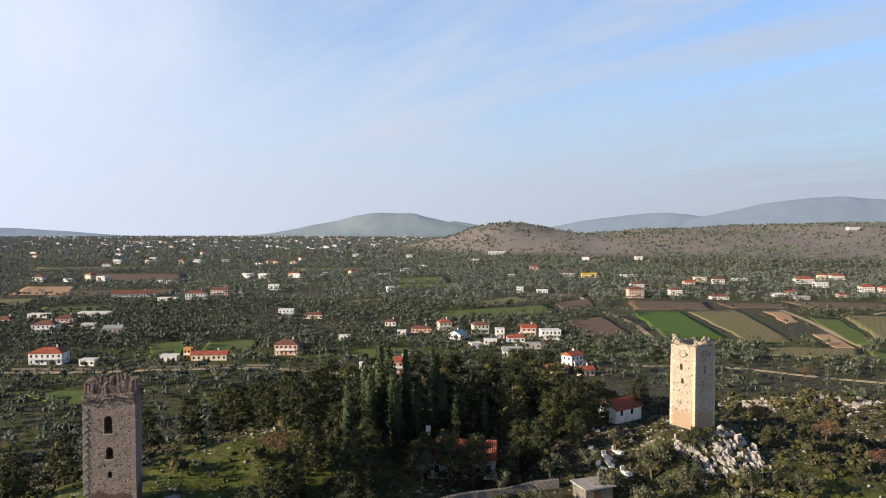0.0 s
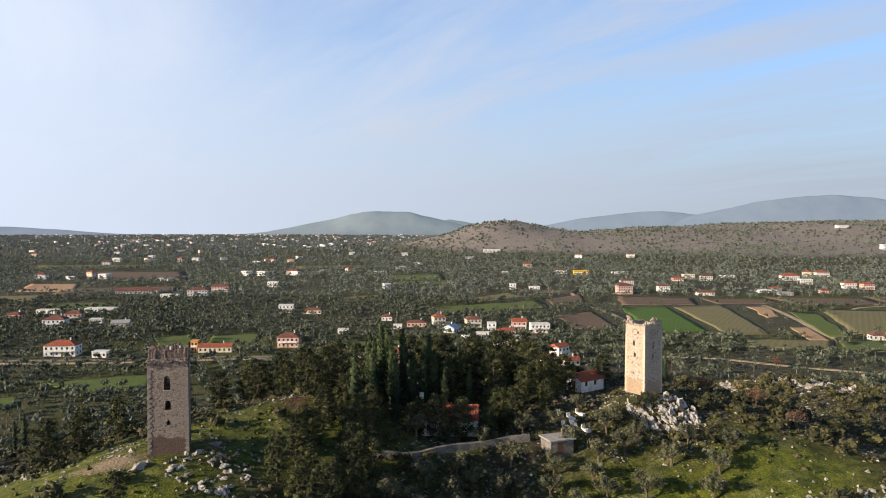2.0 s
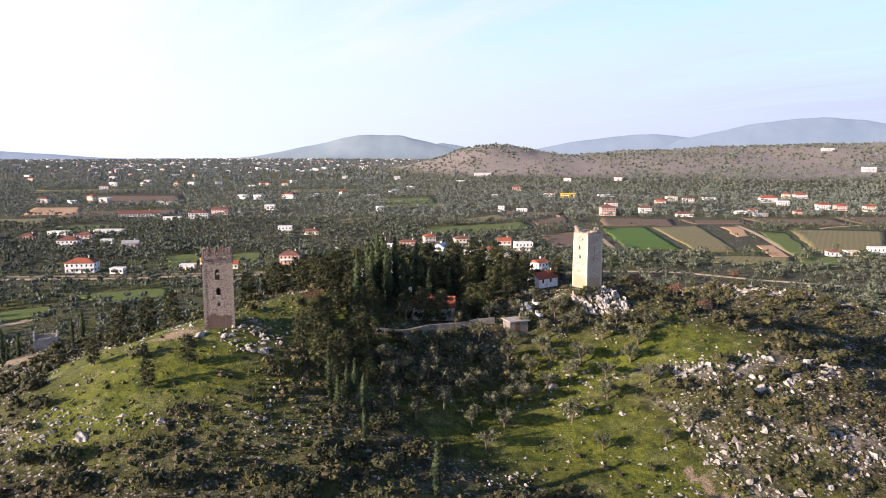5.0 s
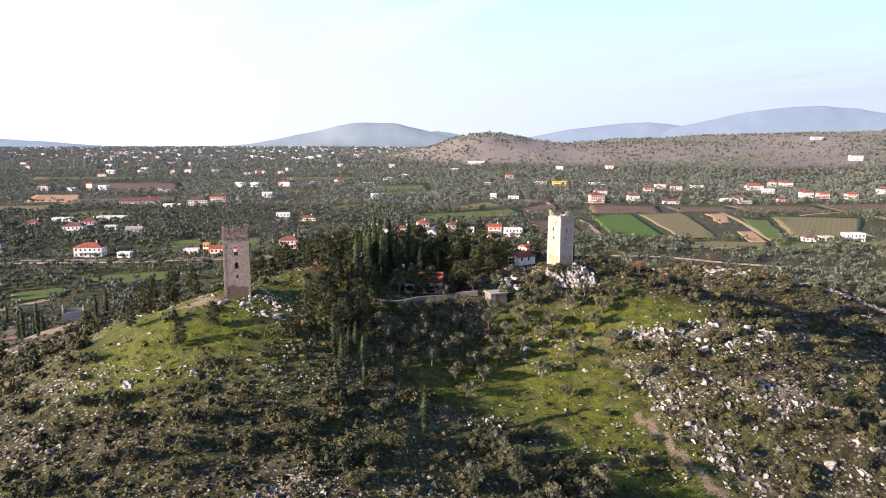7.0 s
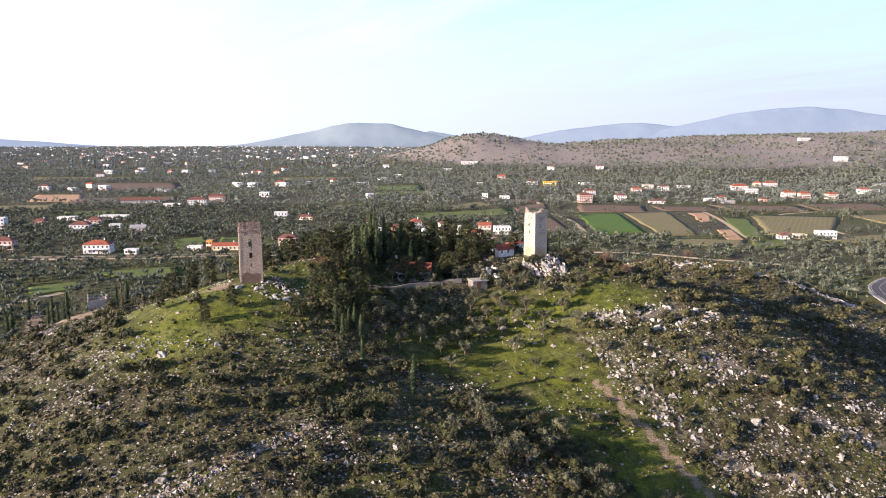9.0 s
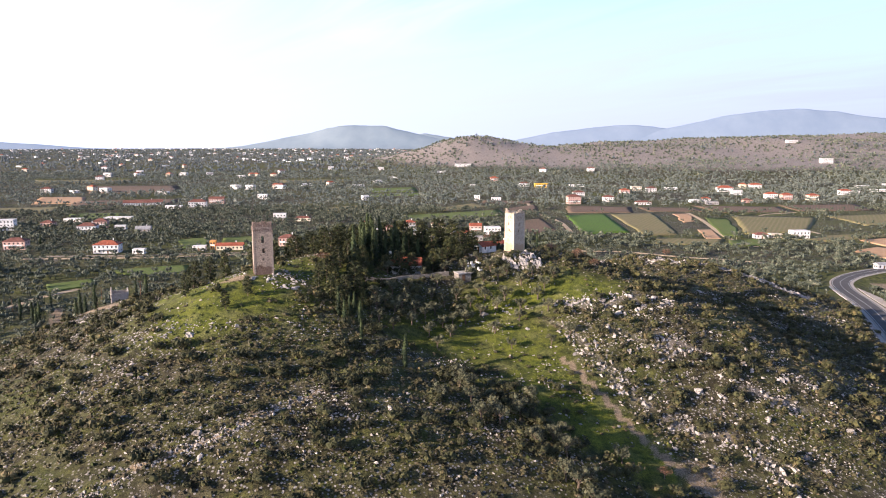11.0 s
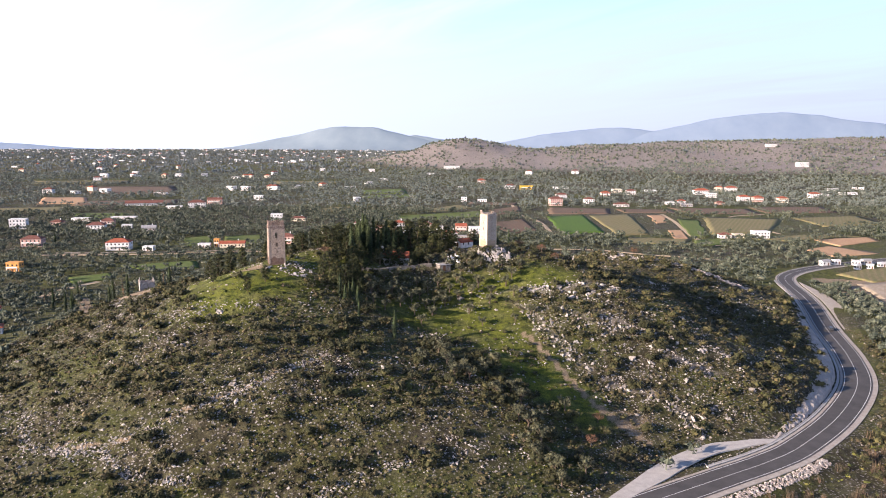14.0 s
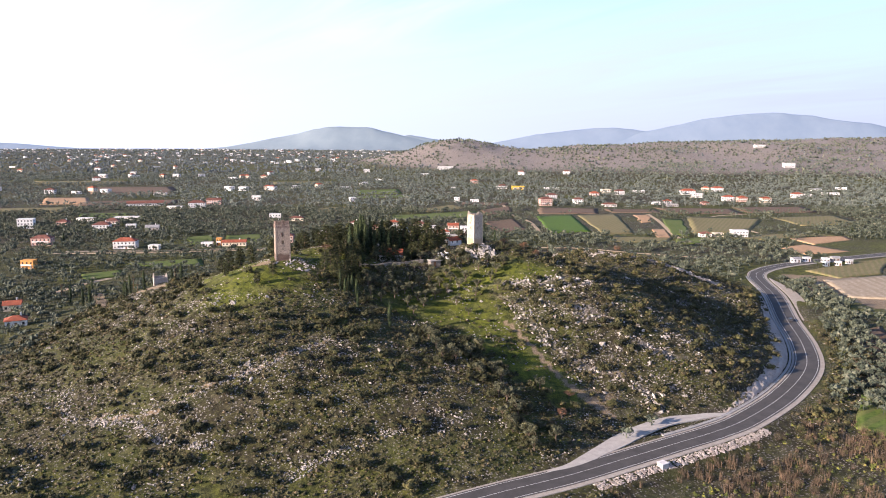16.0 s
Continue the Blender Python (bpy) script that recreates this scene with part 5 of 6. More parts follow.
def plant_plain():
    kinds = [grove_tree(R, 4.6, 11, 3, 0.36) for _ in range(8)]
    x, y = scatter(9000, -330, 340, -60, 420, lambda x, y: plain_share(x, y, 0.95) * view_wedge(x, y))
    strew("olive_grove", kinds, x, y, 0.6 + 0.75 * rng.random(len(x)), GROVE, "grey-green olive groves below the hill", "grove")
    kinds = [grove_tree(R, 4.8, 9, 2, 0.45) for _ in range(8)]
    x, y = scatter(14500, -560, 600, 420, 700, lambda x, y: plain_share(x, y, 0.95) * view_wedge(x, y))
    strew("olive_grove", kinds, x, y, 0.65 + 0.75 * rng.random(len(x)), GROVE, "grey-green olive groves and orchards on the plain", "grove")
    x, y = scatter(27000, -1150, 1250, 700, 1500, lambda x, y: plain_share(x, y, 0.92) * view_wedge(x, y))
    strew("olive_grove", [grove_tree(R, 5.6, 5, 2, 0.75) for _ in range(6)], x, y, 0.7 + 0.7 * rng.random(len(x)), FAR_GROVE_HAZED, "olive groves further out on the plain, grey-green paled for haze", "grove")
    x, y = scatter(700, -250, -105, 40, 240, lambda x, y: (rises(x, y, HILL) > 0.8) * (rises(x, y, HILL) < 7) * clear_of_buildings(x, y, 3) * (line_distance(x, y, TRACKS[1][0]) > 6) * (line_distance(x, y, ROAD) > 14) * 0.6)
    far = np.min([np.hypot(x - hx_, y - hy_) - hr for hx_, hy_, hr in HOUSE_SPOTS[:40]], axis=0) > 0
    strew("foot_trees", [grove_tree(R, 4.6, 14, 3, 0.32) for _ in range(6)], x[far], y[far], 0.6 + 0.6 * rng.random(int(far.sum())), GROVE, "olive trees along the foot of the hill", "trees")
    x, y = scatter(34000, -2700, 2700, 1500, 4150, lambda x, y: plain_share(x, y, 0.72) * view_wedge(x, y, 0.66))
    strew("distant_grove", [far_tree(R, 4.8) for _ in range(6)], x, y, 0.9 + 0.9 * rng.random(len(x)), DISTANT_GROVE_HAZED, "distant groves towards the horizon, coloured grey-blue for haze", "grove")
    x, y = scatter(26000, -300, 2400, 1150, 2700, lambda x, y: view_wedge(x, y, 0.66) * (rises(x, y, FAR) > 7) * np.clip(0.7 + fbm(x, y, 90, 3) * 1.2, 0.1, 1))
    strew("ridge_scrub", [blob(R, (0, 0, 0.8), (2.3, 2.3, 2.0), 0.4, OCTA) for _ in range(5)], x, y, 0.7 + 1.1 * rng.random(len(x)) ** 2, GROVE, "low grey-green scrub dotted over the stony ridge", "scrub")
    x, y = scatter(900, -900, 900, 250, 1600, lambda x, y: plain_share(x, y, 0.5) * view_wedge(x, y) * 0.3)
    strew("plain_cypresses", [join(cypress_tree(R, 9, 0.9)) for _ in range(3)], x, y, 0.6 + 0.6 * rng.random(len(x)), CYPRESS, "dark cypresses standing among the groves", "trees")


LANES = [(spline([(-260, 362), (-181, 364), (-144, 371), (-89, 375), (-20, 350)], 5.0), 2.4),
         (spline([(100, 385), (144, 382), (164, 374), (190, 355), (235, 330)], 4.0), 2.0),
         (spline([(145, 761), (137, 653), (145, 560), (139, 464)], 6.0), 2.0),
         (spline([(300, 640), (286, 560), (261, 448), (262, 400)], 5.0), 2.0),
         (spline([(420, 640), (360, 600), (350, 470)], 6.0), 1.6),
         (spline([(-190, 217), (-186, 241), (-176, 262)], 4.0), 2.2)]
for line, w in LANES:
    ob = strip("farm_track", (line, w, -w, 0.12, 0.4), DIRT, conform=True)
    tagged(ob, "pale earth farm track between plots", "track", kind="structure")
HOUSE_SPOTS = []

# ---------------------------------------------------------------- buildings
WHITE = plain("white limewash", (0.78, 0.77, 0.74))
CREAM = plain("cream render", (0.70, 0.62, 0.48))
PINK = plain("pink render", (0.62, 0.42, 0.35))
YELLOW = plain("yellow painted sheet", (0.75, 0.50, 0.05))
ORANGE = plain("orange render", (0.72, 0.36, 0.10))
GREYW = plain("grey render", (0.42, 0.40, 0.38))
BLUE_SHEET = plain("pale blue roof sheet", (0.42, 0.52, 0.62), 0.5)
GREY_SHEET = plain("grey roof sheet", (0.36, 0.36, 0.36), 0.6)
RED_TILES = build_tiles("orange-red clay tiles", (0.38, 0.11, 0.058), (0.24, 0.08, 0.048))
OLD_TILES = build_tiles("weathered brown-red clay tiles", (0.22, 0.095, 0.07), (0.14, 0.07, 0.055))
GLASS = plain("dark window glass", (0.035, 0.04, 0.045), 0.15, 0.05)
WOOD = plain("brown painted wood", (0.16, 0.085, 0.045), 0.6)
WALLS = {"white": WHITE, "cream": CREAM, "pink": PINK, "yellow": YELLOW, "orange": ORANGE, "grey": GREYW}
ROOFS = {"red": RED_TILES, "old": OLD_TILES, "blue": BLUE_SHEET, "grey": GREY_SHEET}


def roof_mesh(kind, l, d, z, over=0.45, rise=None):
    """Gable, hip or flat roof with thickness, over a plan l by d."""
    bm = bmesh.new()
    x, y = l / 2 + over, d / 2 + over
    if kind == "flat":
        box(bm, -x + 0.25, -y + 0.25, z, x - 0.25, y - 0.25, z + 0.3)
        return bm
    rise = rise or d * 0.26
    rx = x if kind == "gable" else max(0.2, x - y)
    eave = [(-x, -y), (x, -y), (x, y), (-x, y)]
    lo = [bm.verts.new((a, b, z - 0.12)) for a, b in eave]
    hi = [bm.verts.new((a, b, z + 0.06)) for a, b in eave]
    r = [bm.verts.new((-rx, 0, z + rise)), bm.verts.new((rx, 0, z + rise))]
    bm.faces.new(lo[::-1])
    for i in range(4):
        bm.faces.new((lo[i], lo[(i + 1) % 4], hi[(i + 1) % 4], hi[i]))
    bm.faces.new((hi[0], hi[1], r[1], r[0])), bm.faces.new((hi[2], hi[3], r[0], r[1]))
    bm.faces.new((hi[1], hi[2], r[1])), bm.faces.new((hi[3], hi[0], r[0]))
    return bm


def window_shape(w, h, mat):
    bm = bmesh.new()
    box(bm, -w / 2, -0.02, 0, w / 2, 0.05, h)
    me = bpy.data.meshes.new("window")
    bmesh.ops.recalc_face_normals(bm, faces=bm.faces)
    bm.to_mesh(me), bm.free()
    me.materials.append(mat)
    return me


WINDOW, DOOR = window_shape(1.1, 1.3, GLASS), window_shape(1.1, 2.1, WOOD)


def house(x, y, l, d, storeys=1, wall="white", roof="flat", tiles="red", yaw=0.0, label="", annex=False, balcony=False, chimney=False, group=""):
    """A house of the plain: walls, roof, windows on the sides that can be seen, door, chimney, balcony."""
    z = gz(x, y)
    t = thing("house", pose(x, y, z, 0, 0, yaw), label or f"{wall} rendered house with a {'flat' if roof == 'flat' else 'clay-tiled'} roof among trees", "house", group)
    h = 3.0 * storeys + 0.2
    bm = bmesh.new()
    box(bm, -l / 2, -d / 2, -0.8, l / 2, d / 2, h)
    body = part("wall", bm, WALLS[wall], t)
    rf = part("roof", roof_mesh(roof, l, d, h), WALLS[wall] if roof == "flat" else ROOFS[tiles], t, "" if roof == "flat" else "tiled roof" if tiles in ("red", "old") else "sheet roof")
    k = max(2, int(l / 2.6))
    for s in range(storeys):
        for i in range(k):
            if s == 0 and i == k // 2:
                ob = new("door", DOOR)
                ob.matrix_local = pose(-l / 2 + l * (i + 0.5) / k, -d / 2, 0.05)
            else:
                ob = new("window", WINDOW)
                ob.matrix_local = pose(-l / 2 + l * (i + 0.5) / k, -d / 2, 1.0 + 3.0 * s)
            ob.parent = body
        for sgn in (-1, 1):
            for j in (-0.22, 0.22):
                ob = new("window", WINDOW)
                ob.matrix_local = pose(sgn * l / 2, j * d, 1.0 + 3.0 * s, 0, 0, 90 * sgn)
                ob.parent = body
    if balcony and storeys > 1:
        bm = bmesh.new()
        box(bm, -l * 0.42, -d / 2 - 1.4, 2.95, l * 0.42, -d / 2 + 0.05, 3.15)
        box(bm, -l * 0.42, -d / 2 - 1.4, 3.15, l * 0.42, -d / 2 - 1.28, 4.0)
        for px in (-l * 0.4, l * 0.4):
            box(bm, px - 0.12, -d / 2 - 1.38, -0.3, px + 0.12, -d / 2 - 1.14, 2.95)
        part("balcony", bm, WHITE, t, "white balcony on posts")
    if annex:
        bm = bmesh.new()
        box(bm, l / 2 - 0.1, -d / 2 + 0.6, -0.8, l / 2 + l * 0.4, d / 2 - 0.6, 2.7)
        part("annex", bm, WALLS[wall], t)
        bm = bmesh.new()
        box(bm, l / 2 + 0.02, -d / 2 + 0.3, 2.7, l / 2 + l * 0.4 + 0.3, d / 2 - 0.3, 2.9)
        part("annex_roof", bm, ROOFS[tiles] if roof != "flat" else WALLS[wall], t)
    if chimney:
        bm = bmesh.new()
        box(bm, l * 0.2, d * 0.1, h, l * 0.2 + 0.6, d * 0.1 + 0.6, h + d * 0.26 + 0.9)
        box(bm, l * 0.2 - 0.1, d * 0.1 - 0.1, h + d * 0.26 + 0.9, l * 0.2 + 0.7, d * 0.1 + 0.7, h + d * 0.26 + 1.05)
        part("chimney", bm, WHITE, rf)
    HOUSE_SPOTS.append((x, y - 3, max(l, d) * 0.5 + 5))
    return t


# western farms
for a in (
    (-212, 388, 17, 10, 2, "white", "hip", "red", 5), (-188, 383, 8, 6, 1, "white", "flat", "red", 0), (-274, 498, 15, 10, 2, "white", "hip", "old", 8), (-277, 531, 12, 9, 2, "pink", "hip", "old", 10),
    (-284, 590, 24, 10, 1, "white", "flat", "red", 5), (-322, 579, 18, 8, 1, "white", "flat", "red", 0), (-332, 548, 11, 8, 1, "pink", "hip", "old", 0), (-228, 500, 12, 8, 1, "grey", "gable", "grey", 10),
    (-150, 396, 9, 6, 1, "white", "flat", "red", 4), (-141.5, 401, 4, 5, 2, "orange", "flat", "red", 4), (-129, 400, 19, 7, 1, "cream", "gable", "red", 4), (-90, 418, 13, 9, 2, "pink", "hip", "old", 0),
    (-127, 586, 12, 8, 2, "white", "flat", "red", 6), (-103, 577, 14, 7, 1, "cream", "hip", "old", 0), (-248, 727, 20, 11, 2, "white", "hip", "old", 10), (-320, 752, 44, 12, 1, "white", "gable", "old", 15),
    (-270, 709, 18, 6, 1, "white", "flat", "red", 0), (-238, 772, 18, 9, 2, "pink", "gable", "old", 5), (-195, 835, 12, 8, 2, "white", "flat", "red", 0), (-58, 803, 8, 8, 2, "white", "flat", "red", 20),
    (-39, 538, 8, 7, 1, "white", "hip", "old", 0), (-64, 470, 7, 5, 1, "white", "flat", "red", 0), (-353, 518, 14, 9, 3, "white", "flat", "red", 10), (-285, 406, 15, 9, 2, "pink", "hip", "old", 5),
    (-192, 177, 8, 7, 1, "cream", "gable", "red", 20), (-172, 141, 9, 7, 1, "white", "hip", "red", 25), (-242, 296, 8, 6, 2, "orange", "flat", "red", 0), (-255, 520, 9, 7, 1, "white", "flat", "red", 10),
):
    house(*a, balcony=a[4] > 1, chimney=a[6] != "flat", group="farmhouses on the plain")
# the hamlet behind the hill
for a in (
    (1, 515, 9, 8, 2, "cream", "hip", "red", 15), (10, 478, 9, 9, 1, "white", "gable", "blue", 60), (26, 502, 11, 8, 2, "cream", "hip", "old", 10), (38, 482, 6, 6, 2, "white", "flat", "red", 0),
    (58, 490, 10, 8, 2, "pink", "gable", "red", 0), (47, 466, 11, 7, 1, "white", "hip", "red", 5), (71, 478, 13, 9, 2, "white", "flat", "red", 3), (40, 416, 11, 8, 1, "white", "gable", "grey", 0),
    (30, 455, 8, 6, 1, "white", "flat", "red", 0), (-38, 374, 10, 8, 1, "white", "flat", "red", 10), (-23, 367, 11, 8, 2, "pink", "hip", "red", 5), (69, 384, 9, 7, 2, "white", "gable", "red", 40),
    (58, 368, 9, 8, 1, "cream", "hip", "red", 30), (71, 360, 8, 6, 1, "cream", "gable", "red", 20), (20, 440, 7, 6, 1, "white", "flat", "red", 15), (-15, 505, 14, 6, 1, "pink", "hip", "old", 0),
    (-28, 492, 6, 5, 1, "white", "flat", "red", 0), (55, 440, 9, 6, 1, "grey", "flat", "red", 0),
):
    house(*a, balcony=a[4] > 1, chimney=a[6] != "flat", annex=a[2] == 9, group="hamlet behind the hill")
# houses along the foot of the scrub ridge
for a in (
    (209, 1035, 21, 10, 2, "yellow", "flat", "red", 0), (270, 1048, 25, 10, 1, "white", "flat", "red", 0), (190, 1090, 16, 9, 1, "white", "hip", "old", 0), (229, 853, 15, 9, 2, "white", "hip", "old", 5),
    (200, 752, 16, 10, 3, "pink", "hip", "old", 5), (250, 778, 13, 9, 2, "white", "hip", "old", 0), (304, 894, 13, 9, 2, "pink", "hip", "red", 0), (340, 958, 15, 10, 2, "cream", "flat", "red", 0),
    (354, 930, 14, 9, 2, "white", "hip", "old", 0), (282, 738, 18, 8, 1, "white", "hip", "old", 0), (401, 978, 18, 9, 1, "white", "flat", "red", 0), (466, 934, 22, 12, 2, "white", "hip", "red", 0),
    (456, 873, 15, 9, 2, "white", "flat", "red", 0), (378, 786, 11, 8, 1, "white", "hip", "red", 0), (356, 768, 11, 8, 1, "white", "flat", "red", 0), (367, 739, 14, 8, 1, "grey", "flat", "red", 0),
    (990, 1750, 28, 12, 2, "white", "flat", "red", 0), (478, 816, 15, 9, 2, "white", "hip", "red", 0), (492, 803, 13, 9, 2, "pink", "hip", "red", 0), (114, 1518, 36, 12, 2, "white", "flat", "red", 0),
    (100, 1053, 9, 7, 1, "white", "flat", "red", 0), (149, 1184, 14, 9, 2, "pink", "hip", "red", 0), (86, 806, 7, 7, 2, "white", "flat", "red", 0), (111, 808, 12, 8, 1, "white", "flat", "red", 0),
    (318, 444, 14, 8, 2, "white", "flat", "red", 0), (287, 446, 10, 7, 1, "white", "hip", "old", 0), (300, 448, 9, 6, 1, "cream", "flat", "red", 0), (876, 1384, 24, 12, 3, "white", "flat", "red", 0),
    (541, 995, 18, 10, 2, "white", "hip", "red", 0), (520, 790, 13, 9, 2, "cream", "hip", "red", 0), (640, 900, 18, 9, 1, "white", "flat", "red", 0), (700, 930, 26, 9, 1, "white", "flat", "red", 0), (610, 870, 15, 9, 2, "white", "hip", "red", 0), (420, 760, 10, 8, 1, "pink", "hip", "old", 0),
):
    house(*a, balcony=a[4] > 1, group="houses at the foot of the ridge")
# sheds of the yard beside the road
for x, y, l, d in ((290, 297, 10, 5), (300, 300, 8, 4), (312, 297, 7, 5), (321, 300, 9, 5), (330, 297, 7, 4), (318, 291, 6, 4), (308, 289, 7, 3.5)):
    house(x, y, l * 0.62, d * 0.7, 1, "white" if l != 9 else "grey", "flat" if l < 8.5 else "gable", "grey", yaw=R.normal() * 12, label="low white shed in a yard beside the road", group="sheds in the roadside yard")

# scattered far houses, few forms
FORMS = [house(-600, 1500, 13, 10, 2, "white", "flat"), house(-760, 1700, 14, 10, 2, "white", "hip", "old"), house(-480, 1420, 18, 9, 1, "white", "flat"), house(-900, 1600, 12, 9, 2, "cream", "hip", "red")]
fx, fy = scatter(900, -2600, 900, 900, 4200, lambda x, y: view_wedge(x, y, 0.62) * np.clip(0.38 + 0.6 * fbm(x, y, 300, 2), 0, 1) * (rises(x, y, FAR) < 12))
for i in range(min(270, len(fx))):
    copy_thing(FORMS[int(R.integers(4))], pose(fx[i], fy[i], gz(fx[i], fy[i]), 0, 0, R.normal() * 25))
    HOUSE_SPOTS.append((float(fx[i]), float(fy[i]) - 6, 12))
tx, ty = scatter(5200, -3000, 600, 2000, 4300, lambda x, y: view_wedge(x, y, 0.62) * np.clip(-0.05 + 0.6 * (y - 1800) / 2500 + 0.5 * fbm(x, y, 420, 2), 0, 1) * (rises(x, y, FAR) < 15) * 0.55)
bmt = bmesh.new()
box(bmt, -6, -5, -1, 6, 5, 6)
bmesh.ops.triangulate(bmt, faces=bmt.faces)
bmt.verts.index_update()
cube = (np.array([v.co[:] for v in bmt.verts]), np.array([[v.index for v in f.verts] for f in bmt.faces]))
bmt.free()
strew("distant_town", [cube, (cube[0] * (1.4, 0.9, 0.6), cube[1])], tx, ty, 0.42 + 0.5 * rng.random(len(tx)), WHITE, "white houses of a distant town across the plain", "town")


# ---------------------------------------------------------------- church, chapel, graves, ruin
def gabled_body(bm, l, d, h, rise):
    a = [bm.verts.new(p) for p in ((-l / 2, -d / 2, -1.5), (-l / 2, d / 2, -1.5), (-l / 2, d / 2, h), (-l / 2, 0, h + rise), (-l / 2, -d / 2, h))]
    b = [bm.verts.new((l / 2, v.co.y, v.co.z)) for v in a]
    bm.faces.new(a), bm.faces.new(b[::-1])
    for i in range(5):
        bm.faces.new((a[i], b[i], b[(i + 1) % 5], a[(i + 1) % 5]))


def church(name, x, y, z, yaw, l, d, h, rise, label, bell=False):
    t = thing(name, pose(x, y, z, 0, 0, yaw), label, "church")
    bm = bmesh.new()
    gabled_body(bm, l, d, h, rise)
    body = part("wall", bm, WHITE, t)
    for s in (-1, 1):
        bm = bmesh.new()
        n = rise / (d / 2)
        lo, hi = s * (d / 2 + 0.35), 0
        zl, zh = h - 0.35 * n + 0.12, h + rise + 0.12
        vs = [bm.verts.new((sx * (l / 2 + 0.2), yy, zz + dz)) for sx in (-1, 1) for yy, zz in ((lo, zl), (hi, zh)) for dz in (0, 0.14)]
        bmesh.ops.convex_hull(bm, input=vs)
        part("roof_slope", bm, RED_TILES, t, "orange-red clay tile roof")
    for i in range(int(l / 2.6)):
        ob = new("window", WINDOW)
        ob.parent, ob.matrix_local = body, pose(-l / 2 + 1.5 + i * 2.6, -d / 2, 1.2) @ Matrix.Diagonal((0.55, 1, 0.9, 1))
    ob = new("door", DOOR)
    ob.parent, ob.matrix_local = body, pose(-l / 2, 0, 0, 0, 0, -90)
    if bell:
        bm = bmesh.new()
        box(bm, -l / 2 - 0.3, -0.9, h + rise * 0.6, -l / 2 + 0.3, -0.45, h + rise + 1.5)
        box(bm, -l / 2 - 0.3, 0.45, h + rise * 0.6, -l / 2 + 0.3, 0.9, h + rise + 1.5)
        box(bm, -l / 2 - 0.35, -1.0, h + rise + 1.5, -l / 2 + 0.35, 1.0, h + rise + 1.75)
        gabled = [bm.verts.new(p) for p in ((-l / 2 - 0.35, -1.0, h + rise + 1.75), (-l / 2 + 0.35, -1.0, h + rise + 1.75), (-l / 2 - 0.35, 1.0, h + rise + 1.75), (-l / 2 + 0.35, 1.0, h + rise + 1.75), (-l / 2 - 0.35, 0, h + rise + 2.4), (-l / 2 + 0.35, 0, h + rise + 2.4))]
        bmesh.ops.convex_hull(bm, input=gabled)
        part("bell_gable", bm, CREAM, t, "open white bell gable")


church("church", 3.0, 112.3, 36.0, -2, 10.5, 6.0, 3.3, 1.9, "small white church with an orange-red tiled roof among trees", True)
church("chapel", 31.1, 126.4, 41.0, 35, 6.6, 4.2, 2.3, 1.2, "white chapel with an orange-red tiled roof beside the tower")


def stone_wall(pts, h, t, label):
    line = spline(pts, 1.0)
    v, f = ribbon(line, t / 2, -t / 2, h, h + 0.6, conform=True)
    v = v + np.column_stack([fbm(v[:, 0] * 3, v[:, 1] * 3, 1.5, 2), fbm(v[:, 1] * 3, v[:, 0] * 3, 1.5, 2), fbm(v[:, 0] * 2, v[:, 1], 2.0, 2)]) * 0.08
    tagged(new("stone_wall", mesh_of("stone_wall", v, f, STONE_WALL)), label, "wall")


stone_wall([(-9.5, 94.5), (-5, 96), (2, 99.5), (11, 103), (17, 104.5)], 1.2, 0.4, "grey rubble retaining wall before the church")
stone_wall([(-9.5, 94.5), (-10.5, 101), (-11, 107)], 1.2, 0.45, "grey rubble churchyard wall")
stone_wall([(-250, 368), (-181, 370), (-144, 377), (-92, 381)], 1.1, 0.4, "pale wall along the lane")


def store_house():
    t = thing("stone_hut", pose(21.5, 102.5, gz(21.5, 102.5), 0, 0, 20), "grey stone hut with a flat slab roof", "hut")
    bm = bmesh.new()
    box(bm, -2.2, -1.8, -1, 2.2, 1.8, 2.4)
    part("wall", bm, STONE_WALL, t)
    bm = bmesh.new()
    box(bm, -2.5, -2.1, 2.4, 2.5, 2.1, 2.6)
    part("roof", bm, GREYW, t, "grey slab roof")
    bm = bmesh.new()
    box(bm, 1.2, 0.4, 2.6, 1.6, 0.8, 3.7)
    part("chimney", bm, STONE_WALL, t)
    ob = new("door", DOOR)
    ob.parent, ob.matrix_local = t, pose(-0.4, -1.8, 0)


store_house()


def grave(x, y):
    t = thing("grave", pose(x, y, gz(x, y), 0, 0, 20 + R.normal() * 6), "white marble grave with a headstone", "grave", "graves by the church")
    bm = bmesh.new()
    box(bm, -0.4, -0.9, -0.2, 0.4, 0.9, 0.3)
    bmesh.ops.bevel(bm, geom=bm.edges[:], offset=0.04, segments=1)
    part("slab", bm, WHITE, t)
    bm = bmesh.new()
    box(bm, -0.38, 0.78, 0.25, 0.38, 0.9, 0.95)
    part("headstone", bm, WHITE, t)


for i in range(6):
    grave(23.0 + (i % 3) * 2.1 + R.normal() * 0.5, 108.0 + (i // 3) * 3.2 + R.normal() * 0.5)


